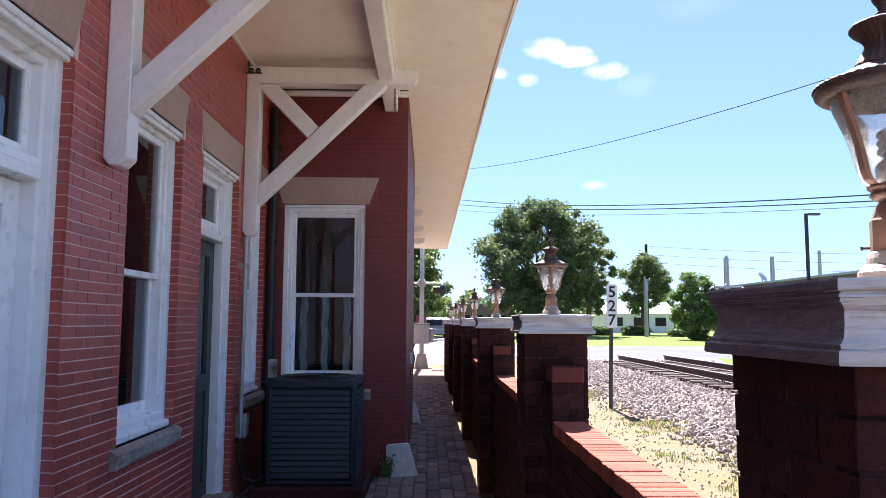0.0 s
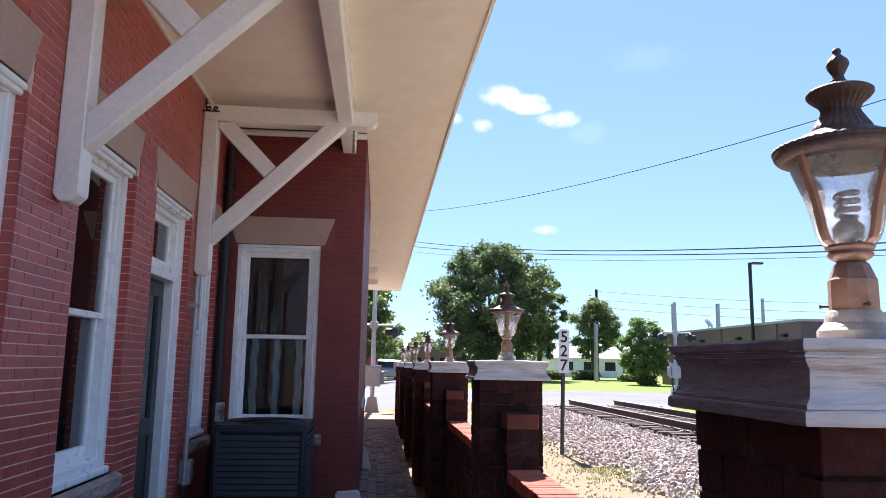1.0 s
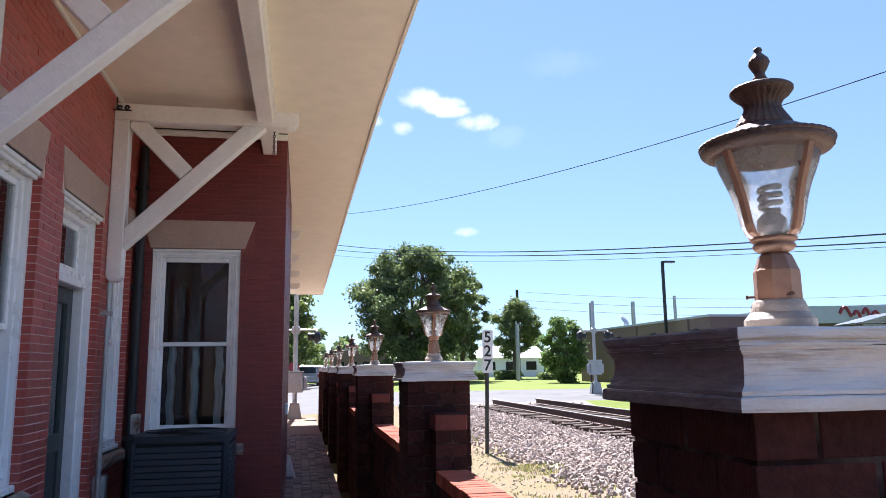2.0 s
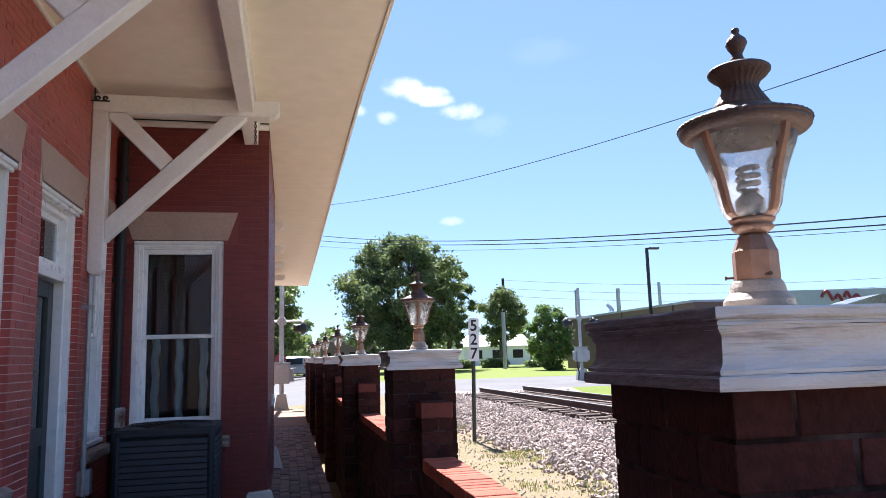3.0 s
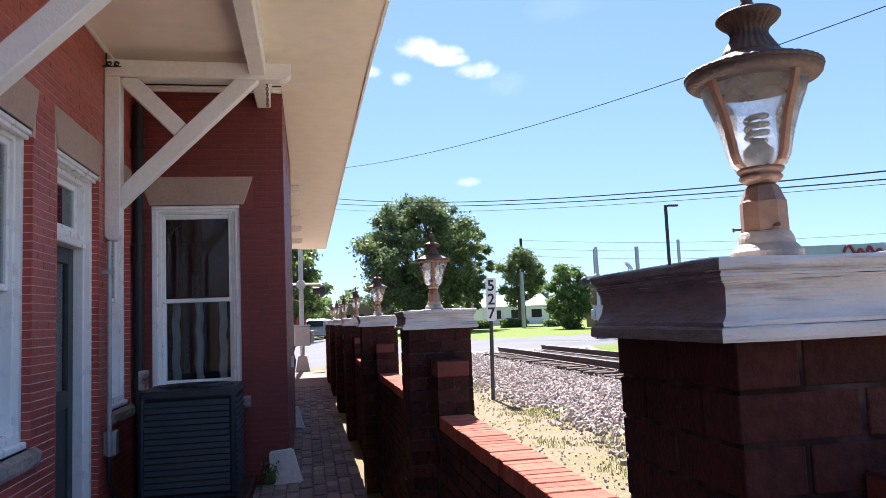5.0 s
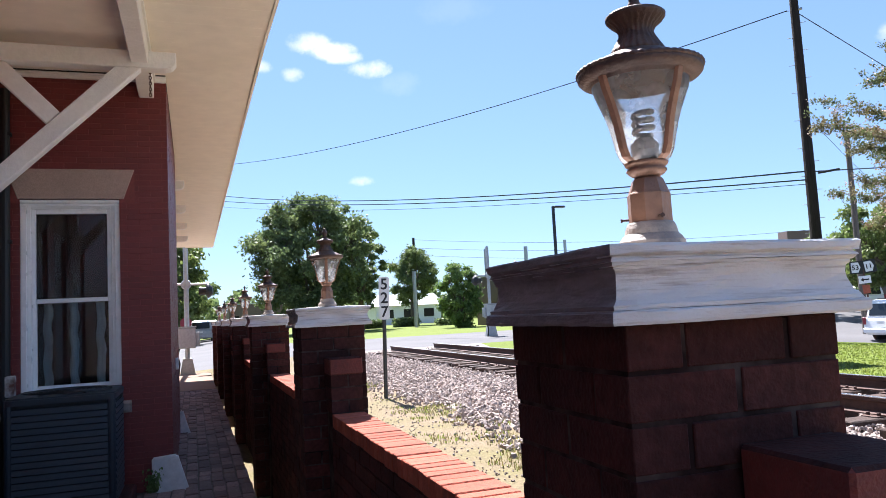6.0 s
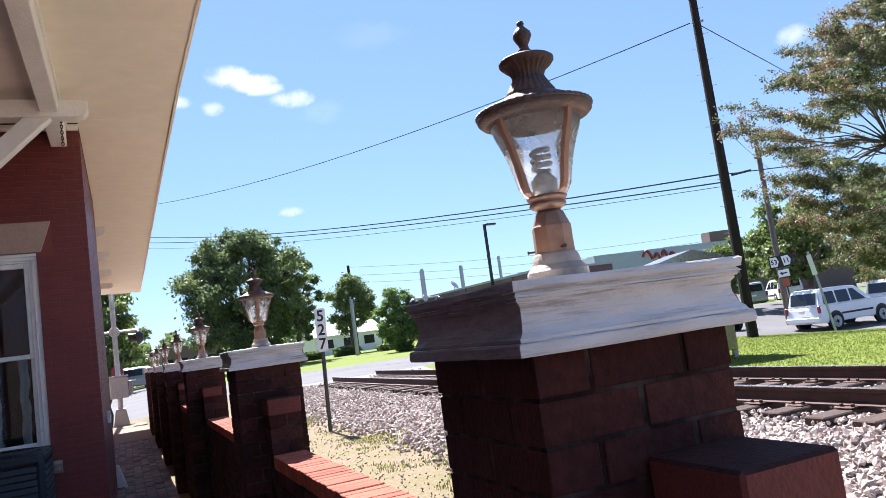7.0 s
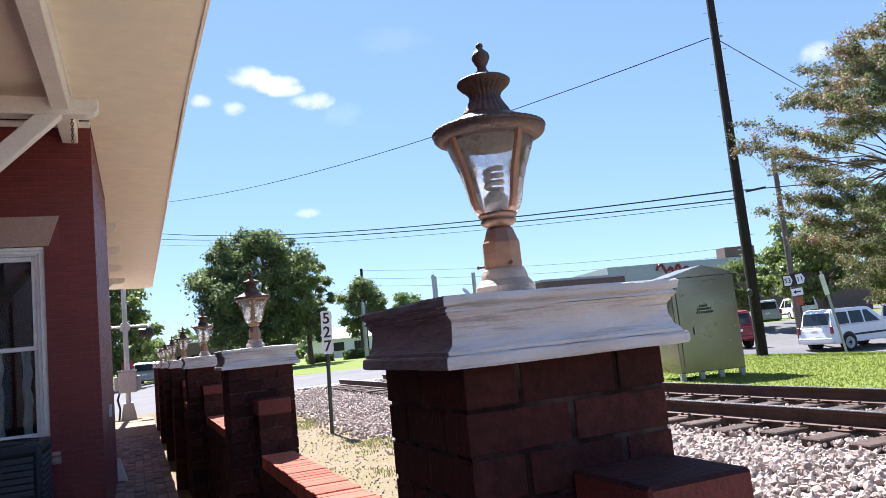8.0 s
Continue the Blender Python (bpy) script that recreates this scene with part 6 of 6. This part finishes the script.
# ---- trees ----


def tree(x, y, h, trunk_h, crown_r, mat, label, leaves, size, seed, lumps=60, trunk_r=None, taper=0.0, lump=(0.10, 0.2), flat=0.7, inner=0.3, floor_z=0.0):
    """Tapered trunk, forking limbs, and a crown of many small leaves gathered in uneven sprays; taper narrows it upwards."""
    rng = np.random.default_rng(seed)
    t = thing("tree", label, "tree", pose(x, y, 0))
    r = trunk_r or h * 0.024
    zc, rz = (h + trunk_h) / 2, (h - trunk_h) / 2
    bm = bmesh.new()
    fork = trunk_h + 0.15 * rz
    tube(bm, [(0, 0, -0.05), (0.01 * h * rng.uniform(-1, 1), 0, fork * 0.5), (0.015 * h * rng.uniform(-1, 1), 0.015 * h * rng.uniform(-1, 1), fork)], [r * 1.25, r, r * 0.8], 10)
    knots = []
    for k in range(9):
        a = k * 2.4 + rng.uniform(-0.4, 0.4)
        q = rng.uniform(0.35, 0.6)
        kn = np.array((crown_r * q * math.cos(a), crown_r * q * math.sin(a), zc + rz * rng.uniform(-0.5, 0.45)))
        knots.append(kn)
        tube(bm, [(0, 0, fork * rng.uniform(0.8, 0.99)), (kn[0] * 0.4, kn[1] * 0.4, fork + (kn[2] - fork) * 0.55), kn], [r * 0.55, r * 0.38, r * 0.2], 7)
    knots = np.array(knots)
    centres = []
    while len(centres) < lumps:
        u = rng.uniform(-1, 1, 3)
        n = np.linalg.norm(u)
        bulge = 1 + 0.22 * noise.noise((u[0] * 2.1 + seed, u[1] * 2.1, u[2] * 2.1))
        if n > bulge or n < inner:
            continue
        wide = 1 - taper * (u[2] + 1) / 2
        c = np.array((u[0] * crown_r * wide, u[1] * crown_r * wide, zc + u[2] * rz))
        if c[2] < floor_z:
            continue
        centres.append((c, crown_r * rng.uniform(*lump)))
        kn = knots[np.argmin(((knots - c) ** 2).sum(1))]
        m = (kn + c) / 2 + np.array((0, 0, 0.12 * crown_r * rng.uniform(-0.3, 1)))
        tube(bm, [kn, m, c], [r * 0.17, r * 0.10, r * 0.03], 5)
    part("trunk", bm, M["bark"], t, smooth=True)
    w = np.array([c[1] ** 2 for c in centres])
    pick = rng.choice(len(centres), leaves, p=w / w.sum())
    cs, rs = np.array([c[0] for c in centres])[pick], np.array([c[1] for c in centres])[pick]
    d = rng.normal(size=(leaves, 3))
    pos = cs + d * (rs * 0.55)[:, None] * np.array((1.0, 1.0, flat))
    a = rng.normal(size=(leaves, 3))
    a /= np.linalg.norm(a, axis=1)[:, None]
    b = np.cross(a, rng.normal(size=(leaves, 3)))
    b /= np.linalg.norm(b, axis=1)[:, None]
    s = size * rng.uniform(0.55, 1.35, leaves)[:, None]
    v = np.stack([pos - a * s, pos + b * s * 0.55, pos + a * s, pos - b * s * 0.55], 1).reshape(-1, 3)
    f = (np.arange(leaves)[:, None] * 4 + np.arange(4)[None]).tolist()
    raw_part("crown", v.tolist(), f, mat, t, kind="stuff")
    return t


tree(9.0, 60, 11.6, 1.6, 5.5, M["leaf_dark"], "large dark green shade tree with a rounded crown", 62000, 0.135, 1, lumps=210, taper=0.22, lump=(0.07, 0.16), inner=0.35)
tree(13.6, 63, 9.6, 2.0, 2.4, M["leaf_dark"], "dark green tree beside the large shade tree", 19000, 0.13, 2, lumps=80, lump=(0.08, 0.19))
tree(20.3, 70, 8.0, 2.4, 2.6, M["leaf_dark"], "small green street tree with a bare trunk", 22000, 0.115, 3, lumps=90, inner=0.0)
tree(18.2, 50.5, 5.0, 0.1, 1.75, M["leaf_mid"], "dense green shrubby tree against the brick building", 16000, 0.10, 4, lumps=110, taper=0.25, inner=0.0)
tree(-3.2, 58, 8.6, 1.2, 4.2, M["leaf_bright"], "bright green tree beyond the end of the platform", 18000, 0.18, 6, lumps=90)
tree(-2.0, 88, 9.0, 1.5, 4.0, M["leaf_dark"], "dark green street tree far off", 9000, 0.24, 7, lumps=60)
tree(34.0, 28.8, 6.0, 1.6, 2.6, M["leaf_bright"], "yellow-green tree across the street", 12000, 0.12, 8, lumps=70)
tree(37.0, 25.2, 6.0, 1.6, 2.8, M["leaf_mid"], "green tree across the street", 11000, 0.12, 9, lumps=70)
tree(39.0, 21.0, 6.8, 1.6, 3.2, M["leaf_mid"], "green tree across the street", 11000, 0.13, 10, lumps=70)
tree(44.0, 30.0, 7.2, 1.2, 3.6, M["leaf_dark"], "dark green tree behind the parked cars", 9000, 0.16, 11, lumps=60)
tree(48.0, 24.0, 7.2, 1.2, 3.6, M["leaf_dark"], "dark green tree behind the parked cars", 9000, 0.16, 12, lumps=60)


def myrtle(x, y, seed):
    """A many-stemmed ornamental tree: stems, arching limbs, and flat sprays of twigs with small leaves and rust seed heads."""
    rng = np.random.default_rng(seed)
    t = thing("tree", "crape myrtle with green and rust-tinged foliage", "tree", pose(x, y, 0))
    heights, widths = (1.2, 2.5, 4.3, 5.6, 6.5, 7.2, 8.4), (2.6, 4.1, 4.7, 3.8, 2.6, 1.6, 0.2)
    wood = bmesh.new()
    forks = []
    for k in range(6):
        a = k * 1.05 + rng.uniform(-0.3, 0.3)
        top = np.array((1.5 * math.cos(a), 1.5 * math.sin(a), rng.uniform(3.2, 5.6)))
        tube(wood, [(0.22 * math.cos(a), 0.22 * math.sin(a), -0.6), (0.45 * math.cos(a), 0.45 * math.sin(a), 1.5), top * (0.75, 0.75, 0.7), top], [0.10, 0.085, 0.06, 0.035], 8)
        forks += [top, top * (0.75, 0.75, 0.7), np.array((0.45 * math.cos(a), 0.45 * math.sin(a), 1.5))]
    forks = np.array(forks)
    leaf_at, leaf_rust, heads = [], [], []
    for k in range(310):
        z = rng.uniform(1.4, 8.2)
        wide = np.interp(z, heights, widths) * (1 + 0.12 * math.sin(5 * k))
        a = k * 2.39996 + rng.uniform(-0.25, 0.25)
        r = wide * (0.35 + 0.65 * rng.random() ** 0.6)
        d = np.array((math.cos(a), math.sin(a), rng.uniform(-0.1, 0.55)))
        side = np.array((-math.sin(a), math.cos(a), 0.0))
        length = rng.uniform(0.8, 1.4)
        tip = np.array((r * math.cos(a), r * math.sin(a), z))
        root = tip - d * length
        f = forks[np.argmin(((forks - root) ** 2).sum(1))]
        tube(wood, [f, (f + root) / 2 + (0, 0, 0.12), root, tip], [0.020, 0.015, 0.010, 0.004], 5)
        outer = r > 0.72 * wide
        for q in range(20):
            u = rng.uniform(0.05, 1.0)
            turn = rng.uniform(-1.2, 1.2)
            w = d * math.cos(turn) + side * math.sin(turn) + np.array((0, 0, rng.uniform(-0.45, 0.6)))
            l = rng.uniform(0.22, 0.55) * (1.1 - 0.5 * u)
            s0 = root + d * length * u
            n = int(78 * l / 0.35)
            along = rng.random(n) ** 0.8
            leaf_at.append(s0 + w * (along * l)[:, None] + rng.normal(size=(n, 3)) * 0.042)
            leaf_rust.append(np.full(n, outer and rng.random() < 0.5))
            if outer and rng.random() < 0.35:
                heads.append(s0 + w * l * 1.05 + rng.normal(size=(9, 3)) * 0.04)
    part("trunk", wood, M["bark"], t, smooth=True)
    pos, rust = np.concatenate(leaf_at), np.concatenate(leaf_rust)

    def quads(p, size, name, mat, label):
        a = rng.normal(size=p.shape)
        a /= np.linalg.norm(a, axis=1)[:, None]
        b = np.cross(a, rng.normal(size=p.shape))
        b /= np.linalg.norm(b, axis=1)[:, None]
        s = size * rng.uniform(0.6, 1.3, len(p))[:, None]
        v = np.stack([p - a * s, p + b * s * 0.55, p + a * s, p - b * s * 0.55], 1).reshape(-1, 3)
        raw_part(name, v.tolist(), (np.arange(len(p))[:, None] * 4 + np.arange(4)[None]).tolist(), mat, t, label, kind="stuff")
    quads(pos[~rust], 0.028, "crown", M["leaf_small"], "green leaves")
    quads(pos[rust], 0.027, "outer_leaves", M["leaf_myrtle"], "rust-tinged outer leaves")
    quads(np.concatenate(heads), 0.022, "seed_head", M["seed_head"], "pale pinkish seed heads")


myrtle(15.5, 8.8, 5)
tree(34.0, 34.4, 4.8, 1.3, 1.7, M["leaf_bright"], "small yellow-green tree across the street", 9000, 0.10, 21, lumps=60)
tree(38.0, 34.2, 5.6, 1.5, 2.2, M["leaf_mid"], "green tree across the street", 9000, 0.11, 22, lumps=60)


def hedges():
    rng = np.random.default_rng(33)
    for x, y, l, h in ((15.0, 66, 2.6, 1.1), (18.4, 66, 2.6, 1.15), (21.6, 62, 3.4, 0.95), (12.0, 68, 2.4, 1.2)):
        n = 2600
        p = rng.uniform(-1, 1, (n, 3))
        p *= (1 - 0.25 * rng.random((n, 1)))
        pos = np.array((x, y, h / 2)) + p * np.array((l / 2, 0.7, h / 2))
        a = rng.normal(size=(n, 3))
        a /= np.linalg.norm(a, axis=1)[:, None]
        b = np.cross(a, rng.normal(size=(n, 3)))
        b /= np.linalg.norm(b, axis=1)[:, None]
        v = np.stack([pos - a * 0.11, pos + b * 0.08, pos + a * 0.11, pos - b * 0.08], 1).reshape(-1, 3)
        tagged(raw_part("hedge", v.tolist(), (np.arange(n)[:, None] * 4 + np.arange(4)[None]).tolist(), M["leaf_dark"]), "clipped dark green hedge on the far lawn", "hedge", "far hedges")
    # woods on the skyline
    pts = []
    for az0, az1, dist, hh in ((-14, 12, 170, 9), (10, 24, 150, 7), (24, 75, 130, 7), (75, 180, 140, 8), (-180, -90, 150, 9)):
        k = int(abs(az1 - az0) * 110)
        az = np.radians(rng.uniform(az0, az1, k))
        rr = dist + rng.uniform(-8, 8, k)
        top = hh * (0.55 + 0.45 * np.abs(np.sin(az * 37) * np.sin(az * 61 + 1)))
        pts.append(np.stack([rr * np.sin(az), rr * np.cos(az), rng.uniform(0, 1, k) ** 0.8 * top], 1))
    pos = np.concatenate(pts)
    n = len(pos)
    a = rng.normal(size=(n, 3))
    a /= np.linalg.norm(a, axis=1)[:, None]
    b = np.cross(a, rng.normal(size=(n, 3)))
    b /= np.linalg.norm(b, axis=1)[:, None]
    v = np.stack([pos - a * 0.8, pos + b * 0.6, pos + a * 0.8, pos - b * 0.6], 1).reshape(-1, 3)
    tagged(raw_part("far_woods", v.tolist(), (np.arange(n)[:, None] * 4 + np.arange(4)[None]).tolist(), M["leaf_dark"]), "far green trees along the skyline", "woods", kind="stuff")


hedges()
